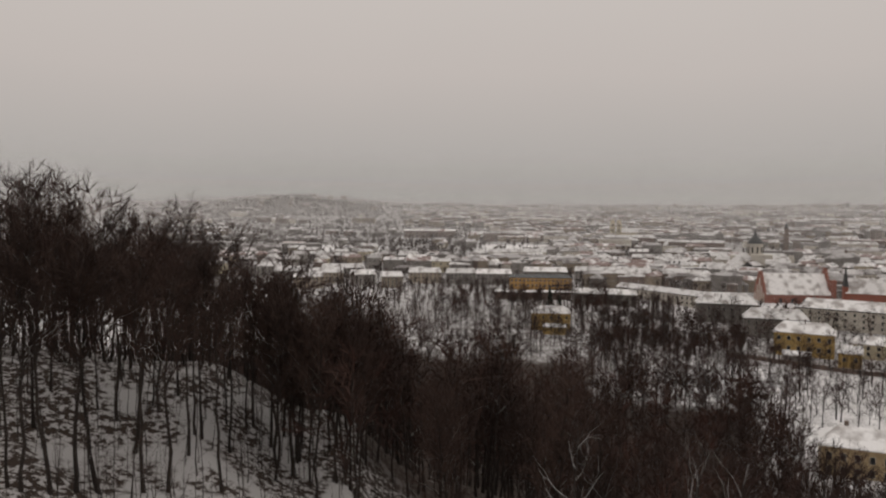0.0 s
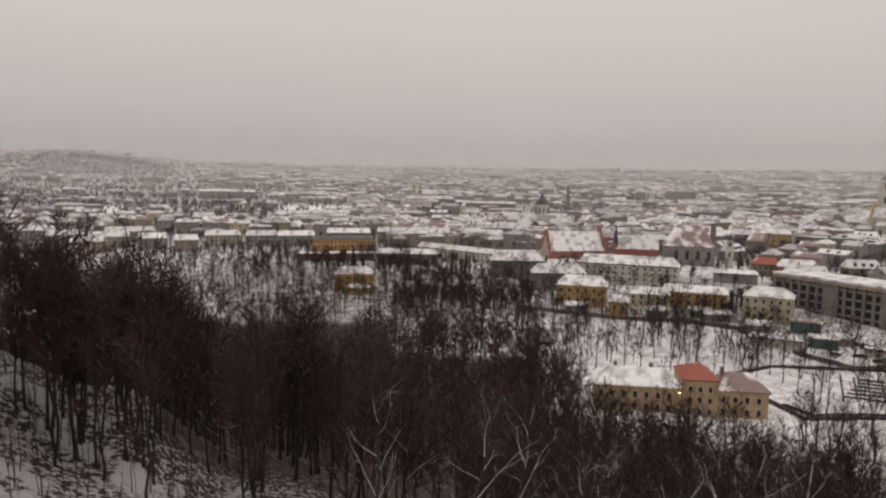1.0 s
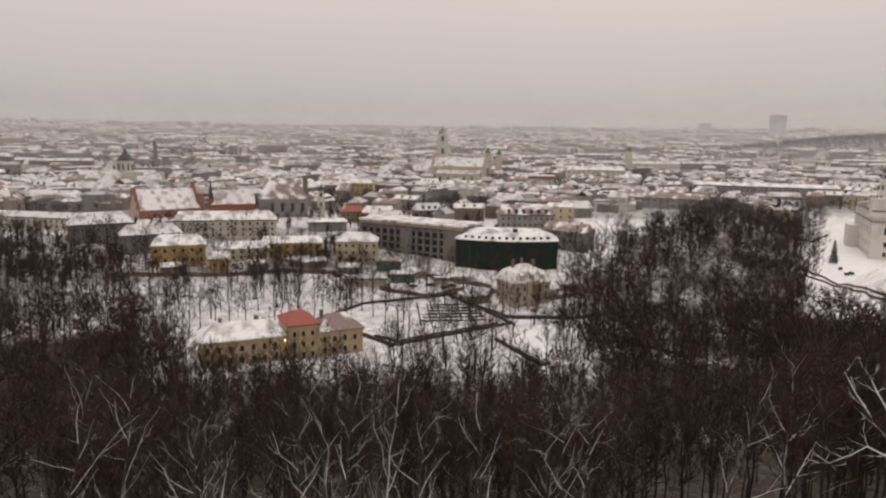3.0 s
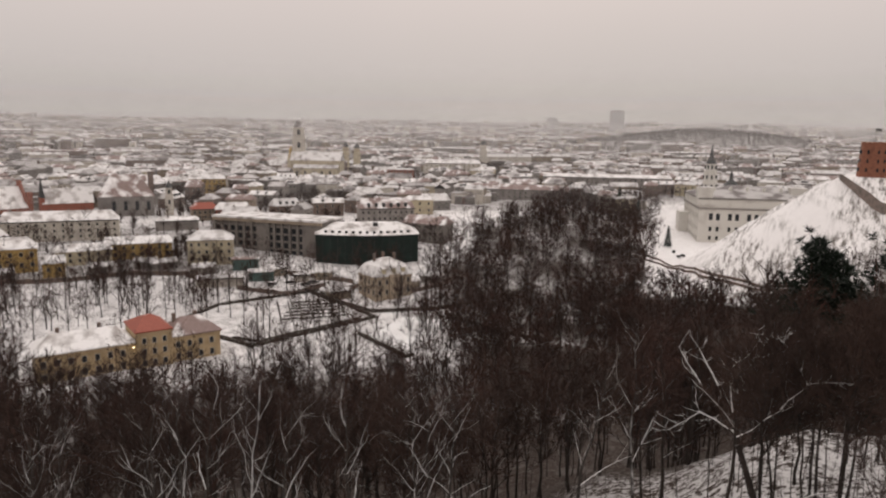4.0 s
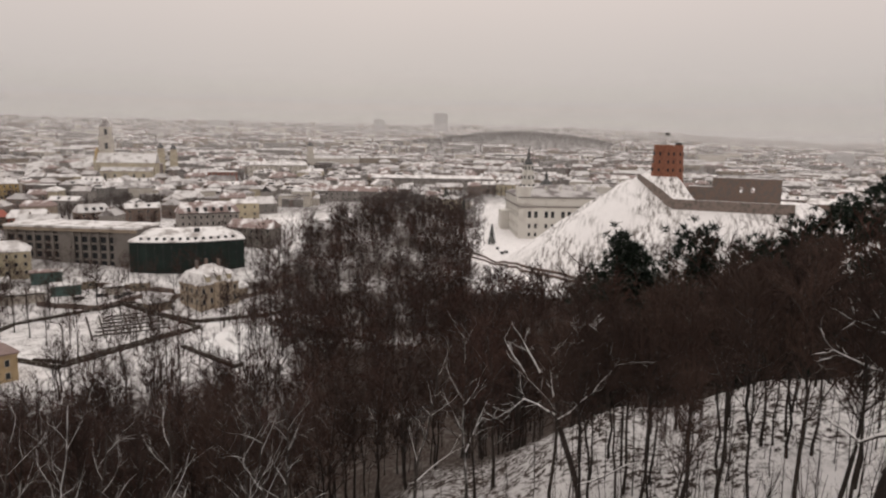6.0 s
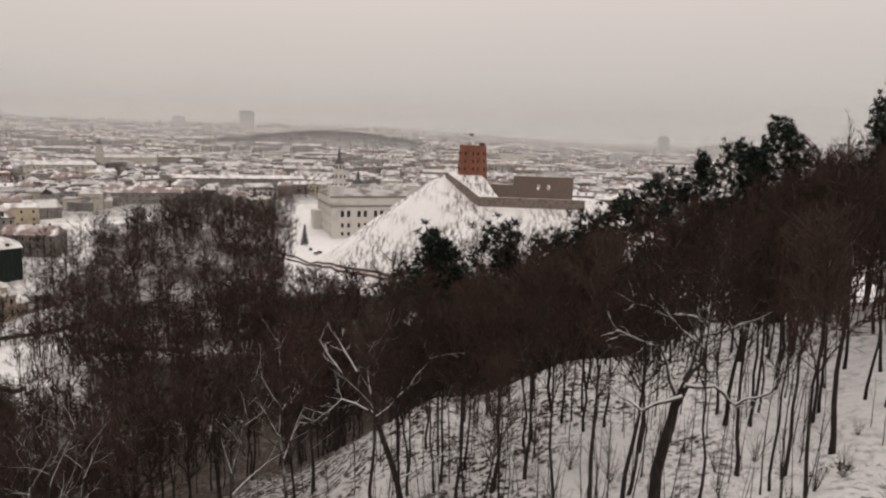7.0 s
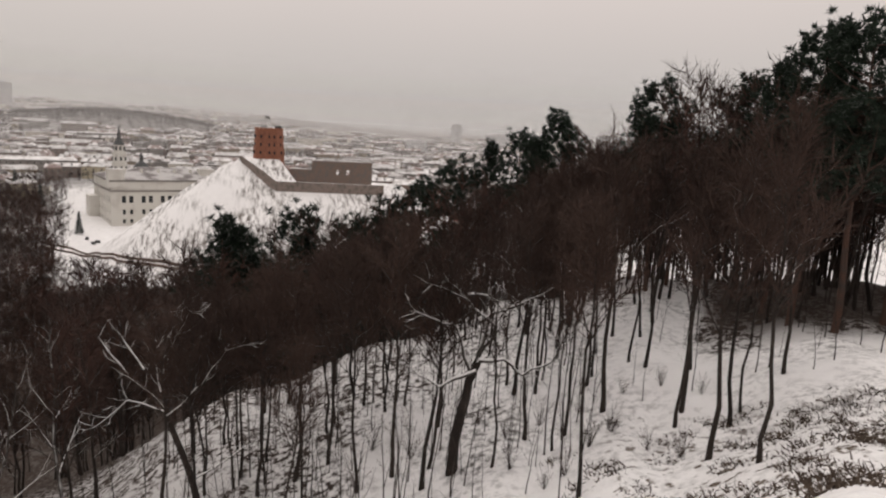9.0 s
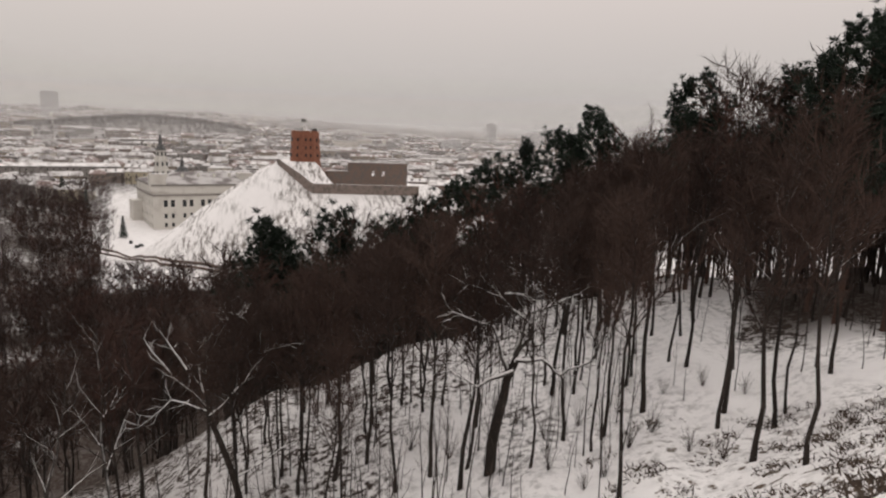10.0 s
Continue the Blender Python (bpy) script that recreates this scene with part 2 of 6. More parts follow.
def ground_material():
    """Snow with leaf litter and stubble showing through in patches; under the wood the darker cover also paints in
    shade.
    """
    m = bpy.data.materials.new("snow_ground")
    m.use_nodes = True
    t = m.node_tree
    b = t.nodes["Principled BSDF"]
    b.inputs["Roughness"].default_value = 0.95
    b.inputs["Specular IOR Level"].default_value = 0.1
    co = t.nodes.new("ShaderNodeTexCoord")

    def noise_node(scale, detail=4, rough=0.6):
        n = t.nodes.new("ShaderNodeTexNoise")
        n.inputs["Scale"].default_value, n.inputs["Detail"].default_value, n.inputs["Roughness"].default_value = scale, detail, rough
        t.links.new(co.outputs["Object"], n.inputs["Vector"])
        return n.outputs[0]

    def ramp(value, a, b_, lo=0.0, hi=1.0):
        n = t.nodes.new("ShaderNodeMapRange")
        for key, v in (("From Min", a), ("From Max", b_), ("To Min", lo), ("To Max", hi)):
            n.inputs[key].default_value = v
        t.links.new(value, n.inputs["Value"])
        return n.outputs[0]

    def mix(fac, a, c):
        n = t.nodes.new("ShaderNodeMix")
        n.data_type = "RGBA"
        t.links.new(fac, n.inputs["Factor"])
        for key, v in (("A", a), ("B", c)):
            if isinstance(v, tuple):
                n.inputs[key].default_value = (*v, 1)
            else:
                t.links.new(v, n.inputs[key])
        return n.outputs["Result"]

    def mul(a, c):
        n = t.nodes.new("ShaderNodeMath")
        n.operation = "MULTIPLY"
        t.links.new(a, n.inputs[0])
        t.links.new(c, n.inputs[1])
        return n.outputs[0]
    attr = t.nodes.new("ShaderNodeAttribute")
    attr.attribute_name = "litter_shade"
    sep = t.nodes.new("ShaderNodeSeparateColor")
    t.links.new(attr.outputs["Color"], sep.inputs[0])
    snow = mix(noise_node(0.35), (0.74, 0.71, 0.70), (0.84, 0.81, 0.80))
    litter_shade = mix(noise_node(3.0), (0.022, 0.016, 0.013), (0.06, 0.043, 0.034))
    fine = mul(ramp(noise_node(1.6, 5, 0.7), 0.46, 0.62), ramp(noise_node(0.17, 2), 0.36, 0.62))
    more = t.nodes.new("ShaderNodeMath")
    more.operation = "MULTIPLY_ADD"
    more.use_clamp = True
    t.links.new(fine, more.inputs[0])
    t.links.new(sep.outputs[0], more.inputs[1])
    # values above 1 darken all the ground: litter plus painted canopy shade
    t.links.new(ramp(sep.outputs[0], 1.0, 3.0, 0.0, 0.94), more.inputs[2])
    col = mix(more.outputs[0], snow, litter_shade)
    grass = mix(noise_node(2.2), (0.07, 0.052, 0.04), (0.15, 0.115, 0.085))
    tuft = mul(ramp(noise_node(1.5, 4, 0.6), 0.57, 0.63), sep.outputs[1])
    col = mix(tuft, col, grass)
    streaks = t.nodes.new("ShaderNodeMapping")
    streaks.inputs["Rotation"].default_value, streaks.inputs["Scale"].default_value = (0, 0, radians(45)), (0.24, 1.0, 0.24)
    t.links.new(co.outputs["Object"], streaks.inputs["Vector"])
    sn = t.nodes.new("ShaderNodeTexNoise")
    sn.inputs["Scale"].default_value, sn.inputs["Detail"].default_value, sn.inputs["Roughness"].default_value = 0.55, 6, 0.75
    t.links.new(streaks.outputs[0], sn.inputs["Vector"])
    scar = mul(ramp(sn.outputs[0], 0.46, 0.60), mul(sep.outputs[2], ramp(noise_node(0.035, 2), 0.36, 0.52)))
    col = mix(scar, col, (0.17, 0.15, 0.135))
    t.links.new(col, b.inputs["Base Color"])
    bp = t.nodes.new("ShaderNodeBump")
    bp.inputs["Strength"].default_value, bp.inputs["Distance"].default_value = 0.5, 0.25
    t.links.new(noise_node(1.3, 5), bp.inputs["Height"])
    t.links.new(bp.outputs[0], b.inputs["Normal"])
    return m


def build_ground():
    az = np.unique(np.concatenate([np.arange(-180, -45, 5), np.arange(-45, 76, 0.8), np.arange(76, 110, 0.3), np.arange(110, 150, 0.6), np.arange(150, 180.1, 5)]))
    rr = np.concatenate([[0.01], np.arange(1.5, 60, 1.5), np.arange(60, 290, 4), np.arange(290, 430, 2.5), np.geomspace(430, 4700, 60)])
    A, R = np.meshgrid(np.radians(az), rr)
    X, Y = R * np.sin(A), R * np.cos(A)
    Z = land(X, Y)
    n, k = len(rr), len(az)
    verts = np.stack([X.ravel(), Y.ravel(), Z.ravel()], 1)
    idx = np.arange(n * k).reshape(n, k)
    faces = np.stack([idx[:-1, :-1], idx[1:, :-1], idx[1:, 1:], idx[:-1, 1:]], -1).reshape(-1, 4)[:, ::-1]
    ob = mesh_object("ground", verts, faces, ground_material(), True)
    deg = np.degrees(A).ravel()
    r = R.ravel()
    slope = smooth(22, 45, r) * smooth(250, 170, r)

    def patch(a0, a1, r0, r1):
        return smooth(a0 - 2, a0 + 2, deg) * smooth(a1 + 2, a1 - 2, deg) * smooth(r0 - 8, r0 + 8, r) * smooth(r1 + 12, r1 - 12, r)
    # wood floors: shade under the crowns put into the colour, besides leaf litter
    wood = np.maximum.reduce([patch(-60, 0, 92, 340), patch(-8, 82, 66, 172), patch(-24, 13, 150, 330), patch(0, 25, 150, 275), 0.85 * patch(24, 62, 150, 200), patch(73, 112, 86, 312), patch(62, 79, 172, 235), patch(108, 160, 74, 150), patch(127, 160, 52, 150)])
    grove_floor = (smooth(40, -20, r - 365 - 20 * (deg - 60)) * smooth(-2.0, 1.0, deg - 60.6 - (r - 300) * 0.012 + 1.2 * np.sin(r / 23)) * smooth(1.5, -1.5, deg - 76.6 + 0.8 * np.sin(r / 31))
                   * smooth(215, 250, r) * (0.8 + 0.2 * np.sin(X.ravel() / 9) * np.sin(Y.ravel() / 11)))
    tufts = smooth(117, 124, deg) * smooth(15, 19, r) * smooth(44, 34, r)
    scars = smooth(300, 320, r) * smooth(420, 380, r) * smooth(78, 84, deg) * smooth(106, 100, deg)
    town = np.maximum(smooth(430, 560, r) * 1.9, 1.7 * np.maximum(patch(12, 48, 335, 470), patch(-14, 13, 320, 500))) * (1 - smooth(74, 78, deg) * smooth(640, 560, r))
    town = np.maximum(town, 2.3 * np.maximum(patch(72, 89, 1760, 2150), patch(-20, -4, 2500, 3600)))
    town = town * (1 - 0.9 * np.maximum(patch(3.0, 8.5, 850, 1120), patch(-17, -5, 950, 1080)))
    # slope values too hold some painted tree shade
    layer = ob.data.color_attributes.new("litter_shade", "FLOAT_COLOR", "POINT")
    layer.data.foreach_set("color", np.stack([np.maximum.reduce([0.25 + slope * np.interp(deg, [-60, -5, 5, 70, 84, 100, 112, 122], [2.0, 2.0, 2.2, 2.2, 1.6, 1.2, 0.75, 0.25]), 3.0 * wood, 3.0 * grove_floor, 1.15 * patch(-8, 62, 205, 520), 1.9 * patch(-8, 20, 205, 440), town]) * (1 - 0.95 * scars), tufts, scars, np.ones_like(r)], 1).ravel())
    tagged(ob, "snow-covered ground with leaf litter, dry stubble and painted wood shade", "ground", kind="structure")
    return ob


build_ground()

# ---------------------------------------------------------------- haze sheets
def mist():
    """Thin curved sheets added to imitate haze over the town, one behind another, which thin out upwards."""
    m = bpy.data.materials.new("pale_haze")
    m.use_nodes = True
    t = m.node_tree
    t.nodes.remove(t.nodes["Principled BSDF"])
    out = t.nodes["Material Output"]
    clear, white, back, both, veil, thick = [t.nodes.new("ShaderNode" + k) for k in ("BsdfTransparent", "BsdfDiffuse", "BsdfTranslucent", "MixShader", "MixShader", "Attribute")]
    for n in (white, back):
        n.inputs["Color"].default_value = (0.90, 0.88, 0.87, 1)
    thick.attribute_name = "thickness"
    t.links.new(white.outputs[0], both.inputs[1])
    t.links.new(back.outputs[0], both.inputs[2])
    t.links.new(thick.outputs["Fac"], veil.inputs[0])
    t.links.new(clear.outputs[0], veil.inputs[1])
    t.links.new(both.outputs[0], veil.inputs[2])
    t.links.new(veil.outputs[0], out.inputs["Surface"])
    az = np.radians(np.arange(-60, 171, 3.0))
    # added rings round the viewer; each one pales what lies behind it
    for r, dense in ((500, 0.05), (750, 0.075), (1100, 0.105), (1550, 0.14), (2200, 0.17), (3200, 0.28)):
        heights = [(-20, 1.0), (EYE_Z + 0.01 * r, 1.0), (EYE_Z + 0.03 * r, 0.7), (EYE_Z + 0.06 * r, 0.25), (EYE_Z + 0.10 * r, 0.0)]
        k = len(heights)
        v = [(r * math.sin(a), r * math.cos(a), z) for a in az for z, _ in heights]
        f = [(i * k + j, (i + 1) * k + j, (i + 1) * k + j + 1, i * k + j + 1) for i in range(len(az) - 1) for j in range(k - 1)]
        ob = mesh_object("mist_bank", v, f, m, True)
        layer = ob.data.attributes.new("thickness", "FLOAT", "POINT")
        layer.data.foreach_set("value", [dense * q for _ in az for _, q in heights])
        tagged(ob, "thin pale curved sheet imitating haze over the town", "mist", kind="stuff")


mist()

# ---------------------------------------------------------------- trees
class Tubes:
    """Gathers tapered limbs and thin twig blades into one mesh."""
    def __init__(self):
        self.v, self.f = [], []

    def limb(self, pts, radii, sides=5):
        base = len(self.v)
        for i, (p, rad) in enumerate(zip(pts, radii)):
            d = (pts[min(i + 1, len(pts) - 1)] - pts[max(i - 1, 0)]).normalized()
            side = d.cross(Vector((0.31, 0.92, 0.23))).normalized()
            up = side.cross(d)
            for k in range(sides):
                w = 2 * math.pi * k / sides
                self.v.append(p + rad * (math.cos(w) * side + math.sin(w) * up))
        for i in range(len(pts) - 1):
            for k in range(sides):
                a, b = base + i * sides + k, base + i * sides + (k + 1) % sides
                self.f.append((a, b, b + sides, a + sides))

    def twig(self, a, d, length, width, rng):
        side = d.cross(Vector((rng.uniform(-1, 1), rng.uniform(-1, 1), rng.uniform(-1, 1)))).normalized() * width
        mid = a + d * length * 0.55 + side * rng.uniform(-1, 1) * 3
        base = len(self.v)
        self.v += [a - side, a + side, mid + side * 0.7, mid - side * 0.7, a + d * length]
        self.f += [(base, base + 1, base + 2, base + 3), (base + 3, base + 2, base + 4)]

    def blade(self, a, d, length, width, rng):
        side = d.cross(Vector((rng.uniform(-1, 1), rng.uniform(-1, 1), rng.uniform(-1, 1)))).normalized() * width
        base = len(self.v)
        self.v += [a - side, a + side, a + d * length]
        self.f.append((base, base + 1, base + 2))

    def mesh(self, name, mat, shade=True):
        me = bpy.data.meshes.new(name)
        me.from_pydata([tuple(v) for v in self.v], [], self.f)
        me.materials.append(mat)
        me.polygons.foreach_set("use_smooth", [shade] * len(me.polygons))
        me.update()
        return me


def jitter(rng, s):
    return Vector((rng.uniform(-s, s), rng.uniform(-s, s), rng.uniform(-s, s)))


def bare_tree(seed, height, trunk_r, clear, limbs, twigs, spread, bark, twig_mat, name="bare_tree", lean=0.04, twig_w=0.016, twig_len=1.1, subs=3, trunk_n=9, rise0=0.5, segs=4):
    """A leafless tree: a trunk with forked limbs, and a crown of fine sprays of twigs."""
    rng = random.Random(seed)
    wood, crown = Tubes(), Tubes()
    n = trunk_n
    bend = Vector((rng.uniform(-lean, lean), rng.uniform(-lean, lean), 0))
    pts, p = [], Vector((0, 0, -0.6))
    for i in range(n + 1):
        pts.append(p.copy())
        p = p + Vector((0, 0, 1)) * (height * 0.92 / n) + bend * height / n * (0.4 + i / n) + Vector((rng.gauss(0, 0.0095), rng.gauss(0, 0.0095), 0)) * height
    radii = [trunk_r * (1.35 if i == 0 else 1) * (1 - 0.93 * (i / n) ** 0.9) + 0.012 for i in range(n + 1)]
    wood.limb(pts, radii, 6 if n > 6 else 4)

    def on_trunk(u):
        k = min(int(u * n), n - 1)
        return pts[k].lerp(pts[k + 1], u * n - k), radii[k] * (1 - (u * n - k)) + radii[k + 1] * (u * n - k)
    tips = [(pts[-3:], height * 0.2)]
    for i in range(limbs):
        u = clear + (1 - clear) * ((i + rng.random()) / limbs) ** 0.9 * 0.97
        a, ra = on_trunk(u)
        w = i * 2.4 + rng.uniform(-0.6, 0.6)
        fork = i < 3 and rng.random() < 0.5
        rise = (rng.uniform(1.6, 2.6) if fork else rng.uniform(rise0, rise0 + 0.8)) + 0.5 * u
        d = Vector((math.cos(w), math.sin(w), rise)).normalized()
        length = height * (0.36 if fork else spread) * (1.15 - 0.75 * u) * rng.uniform(0.7, 1.25)
        limb, q = [a], a.copy()
        for _ in range(segs):
            d = (d + jitter(rng, 0.24) + Vector((0, 0, 0.10))).normalized()
            q = q + d * length / segs
            limb.append(q.copy())
        r0 = max(0.012, min(ra * (0.75 if fork else 0.55), length * 0.022))
        wood.limb(limb, [r0 * (1 - 0.85 * k / segs) for k in range(segs + 1)], 3)
        tips.append((limb, length))
        for k in range(subs):
            j = rng.randrange(1, segs)
            b0 = limb[j].lerp(limb[j + 1], rng.random())
            d2 = (d + jitter(rng, 0.85) + Vector((0, 0, 0.15))).normalized()
            l2 = length * rng.uniform(0.28, 0.55)
            sub = [b0, b0 + d2 * l2 * 0.5 + jitter(rng, 0.07 * l2), b0 + d2 * l2 + jitter(rng, 0.1 * l2) + Vector((0, 0, 0.14 * l2))]
            if n > 6:
                wood.limb(sub, [r0 * 0.4, r0 * 0.26, 0.006], 3)
            else:
                crown.blade(b0, (sub[2] - b0).normalized(), l2, max(r0 * 0.4, twig_w), rng)
            tips.append((sub, l2 * 1.6))
    pool = rng.choices(tips, [w for _, w in tips], k=max(1, twigs // 3))
    for limb, _ in pool:
        k = rng.randrange(len(limb) - 1)
        a = limb[k].lerp(limb[k + 1], rng.random())
        d = ((limb[k + 1] - limb[k]).normalized() * 0.9 + jitter(rng, 0.75) + Vector((0, 0, 0.2))).normalized()
        length, width = twig_len * rng.uniform(0.55, 1.25), twig_w * rng.uniform(0.7, 1.2)
        crown.blade(a, d, length, width, rng)
        for at in (0.3, 0.6):
            crown.blade(a + d * length * at, (d + jitter(rng, 0.6)).normalized(), length * rng.uniform(0.4, 0.65), width * 0.75, rng)
    top = new(name)
    top["H"] = height
    for part_name, tubes, mat in (("trunk", wood, bark), ("crown", crown, twig_mat)):
        ob = new(part_name, tubes.mesh(part_name, mat))
        ob.parent = top
    return top


def pine_tree(seed, height, trunk_r, clear, width):
    """A pine: a bare reddish trunk and a ragged crown of needle clumps on short limbs."""
    rng = random.Random(seed)
    trunk, crown = Tubes(), Tubes()
    n = 8
    pts = [Vector((0.10 * math.sin(i * 1.3 + seed), 0.10 * math.cos(i * 1.1 + seed), height * i / n - 0.5)) for i in range(n + 1)]
    trunk.limb(pts, [trunk_r * (1 - 0.85 * i / n) for i in range(n + 1)], 7)
    for i in range(34):
        u = clear + (1 - clear) * (i + rng.random()) / 34
        a = pts[min(int(u * n), n - 1)].lerp(pts[min(int(u * n), n - 1) + 1], u * n % 1)
        w = rng.uniform(0, 6.28)
        reach = width * (0.35 + 0.75 * math.sin(min(1.0, (1.02 - u) / (1 - clear)) * 2.2)) * rng.uniform(0.55, 1.2)
        d = Vector((math.cos(w), math.sin(w), rng.uniform(0.1, 0.6))).normalized()
        end = a + d * reach
        trunk.limb([a, a.lerp(end, 0.5) + Vector((0, 0, -0.08 * reach)), end], [0.07, 0.05, 0.02], 3)
        for c in range(15):
            s = rng.uniform(0.3, 1.08) ** 0.8
            centre = a.lerp(end, s) + jitter(rng, 0.5) + Vector((0, 0, 0.15 + 0.1 * c % 3))
            size = rng.uniform(0.32, 0.55)
            for b in range(24):
                dd = (jitter(rng, 1) + d * 0.35 + Vector((0, 0, 0.3))).normalized()
                crown.blade(centre + dd * 0.06 + jitter(rng, 0.1), dd, size * rng.uniform(0.5, 1.1), 0.052, rng)
    top = new("pine_tree")
    top["H"] = height
    for part_name, tubes, mat in (("trunk", trunk, M_pinebark), ("crown", crown, M_needle)):
        ob = new(part_name, tubes.mesh(part_name, mat))
        ob.parent = top
    return top


def spruce_tree(seed, height, width):
    rng = random.Random(seed)
    trunk, crown = Tubes(), Tubes()
    trunk.limb([Vector((0, 0, -0.4)), Vector((0, 0, height * 0.6)), Vector((0, 0, height))], [0.22, 0.1, 0.02], 6)
    for i in range(120):
        u = (i + rng.random()) / 120
        w = i * 2.4
        reach = width * (1.02 - u) * rng.uniform(0.75, 1.1)
        a = Vector((0, 0, height * (0.08 + 0.92 * u)))
        for b in range(7):
            s = (b + 1) / 7
            d = Vector((math.cos(w), math.sin(w), -0.35)).normalized()
            crown.twig(a + d * reach * s * 0.7, (d + jitter(rng, 0.6)).normalized(), 0.5 + reach * 0.35, 0.14, rng)
    top = new("spruce_tree")
    for part_name, tubes, mat in (("trunk", trunk, M_pinebark), ("crown", crown, M_needle)):
        ob = new(part_name, tubes.mesh(part_name, mat))
        ob.parent = top
    return top


def stand(tree, x, y, turn=0.0, scale=1.0, tilt=0.0):
    """Set the next copy of a tree on the ground; the first use moves the model itself."""
    m = pose(x, y, z_at(x, y) - 0.1, tilt, 0, turn) @ Matrix.Scale(scale, 4)
    if not tree.get("used"):
        tree["used"] = 1
        tree.matrix_world = m
        return tree
    c = copy_thing(tree, pose(x, y, z_at(x, y) - 0.1, tilt, 0, turn))
    c.scale = (scale, scale, scale)
    return c


def polar(a, r):
    return r * math.sin(radians(a)), r * math.cos(radians(a))


# how high the wood reaches against the view, by bearing: keeps the treetops under the skyline of the clearing
SKY_A = [-40, -30, -22, -16, -8, 0, 10, 20, 30, 36, 45, 55, 60, 66, 70, 78, 85, 92, 97, 103, 108, 113, 118, 124, 130, 138, 150]
SKY_E = [4, 3.0, 0.5, -2.3, -5.5, -7.2, -9.6, -12.3, -14.5, -15.6, -15.9, -15.8, -15.2, -12.5, -10.8, -10, -10, -9, -7.5, -5, -3.5, -1.5, 0.5, 3, 5, 9, 11]


def canopy(a, r, z):
    """The tallest a tree may be at this bearing and distance."""
    return EYE_Z + r * math.tan(radians(float(np.interp(a, SKY_A, SKY_E)))) - z


rng = random.Random(11)
slope_models = [tagged(bare_tree(s, rng.uniform(15, 20), rng.uniform(0.10, 0.155), rng.uniform(0.40, 0.55), 18, 1260, 0.25, M_bark, M_twig, lean=0.035, twig_w=0.03, twig_len=1.45, subs=2, segs=3),
                       "tall thin leafless tree with dark bark on the snowy slope", "tree", "wood on the slope") for s in range(8)]
wood_models = [tagged(bare_tree(20 + s, rng.uniform(15, 20), rng.uniform(0.12, 0.19), rng.uniform(0.28, 0.40), 18, 1260, 0.28, M_bark, M_twig, twig_w=0.034, twig_len=1.55, subs=2, segs=3),
                      "leafless brown tree in the dense wood below the hill", "tree", "wood below the hill") for s in range(8)]
park_models = [tagged(bare_tree(40 + s, rng.uniform(11, 17), rng.uniform(0.18, 0.28), 0.25, 14, 720, 0.40, M_bark, M_twig, twig_w=0.042, twig_len=1.7),
                      "leafless dark tree with a spreading crown in the snowy park", "tree", "park trees") for s in range(6)]
birch_models = [tagged(bare_tree(60 + s, rng.uniform(15, 19), 0.14, 0.25, 10, 330, 0.30, M_birch, M_snowtwig, lean=0.2, twig_w=0.011, twig_len=0.9, subs=2),
                       "leafless tree with fresh snow along its pale forked trunk", "tree", "snow-laden trees") for s in range(4)]
pine_models = [tagged(pine_tree(80 + s, rng.uniform(17, 21), 0.24, 0.42, 3.2), "tall pine with dark green needle crown and reddish trunk", "pine", "pines on the ridge") for s in range(3)]
small_pine = tagged(pine_tree(90, 13, 0.2, 0.2, 2.8), "dark green young pine among leafless trees", "pine", "pines on the ridge")
spruce = tagged(spruce_tree(95, 13, 3.2), "dark green conical spruce on the snowy lawn", "spruce", "spruces")

# trees that stand out one by one on the near slope: bearing, distance
def band(models, count, a0, a1, r0, r1, s0=0.8, s1=1.15, keep=None, tilt=3.0, gap=1.5):
    placed, tries = [], 0
    while len(placed) < count and tries < count * 8:
        tries += 1
        a = rng.uniform(a0, a1)
        r = math.sqrt(rng.uniform(r0 * r0, r1 * r1))
        if keep and not keep(a, r):
            continue
        x, y = polar(a, r)
        if any((x - u) ** 2 + (y - v) ** 2 < gap * gap for u, v in placed):
            continue
        m = rng.choice(models)
        s = min(rng.uniform(s0, s1), canopy(a, r, z_at(x, y)) * rng.uniform(0.80, 0.98) / m["H"]) if r < 170 else rng.uniform(s0, s1)
        if s < 0.3:
            continue
        placed.append((x, y))
        stand(m, x, y, rng.uniform(0, 360), s, rng.uniform(-tilt, tilt))


NEAR_RIGHT = [(119.1, 30.2), (111.5, 36.5), (114.2, 40), (116.7, 38.5), (120.5, 41.8), (122.2, 48.8), (123.5, 47.2), (126.3, 39.2), (126.6, 40.8), (129, 32.5), (130.3, 38.2), (131, 39.8), (132.7, 30),
              (132.7, 45), (133.6, 43.2), (105.6, 37.5), (120.7, 56), (114.8, 50.2), (117.5, 40), (119, 46.2), (127, 47), (113, 47.8), (91.5, 41.2), (94.4, 41.8), (99.9, 38.5), (89.6, 43), (97.4, 43), (102.9, 39.8), (86.4, 51.8)]
NEAR_LEFT = [(-31.4, 50.8), (-29.6, 51.2), (-26.3, 52.8), (-21.7, 53.8), (-17.7, 53.8), (-17.1, 60.5), (-12.2, 62.2), (-9, 62.2), (-7.6, 61.8), (-28, 51.8), (-32.2, 51.5), (-24.1, 60), (-19.2, 61.8), (-15.8, 66.8),
             (-13.6, 60), (-10.8, 60.8), (-23.4, 54), (-30.6, 62), (-25.2, 64)]
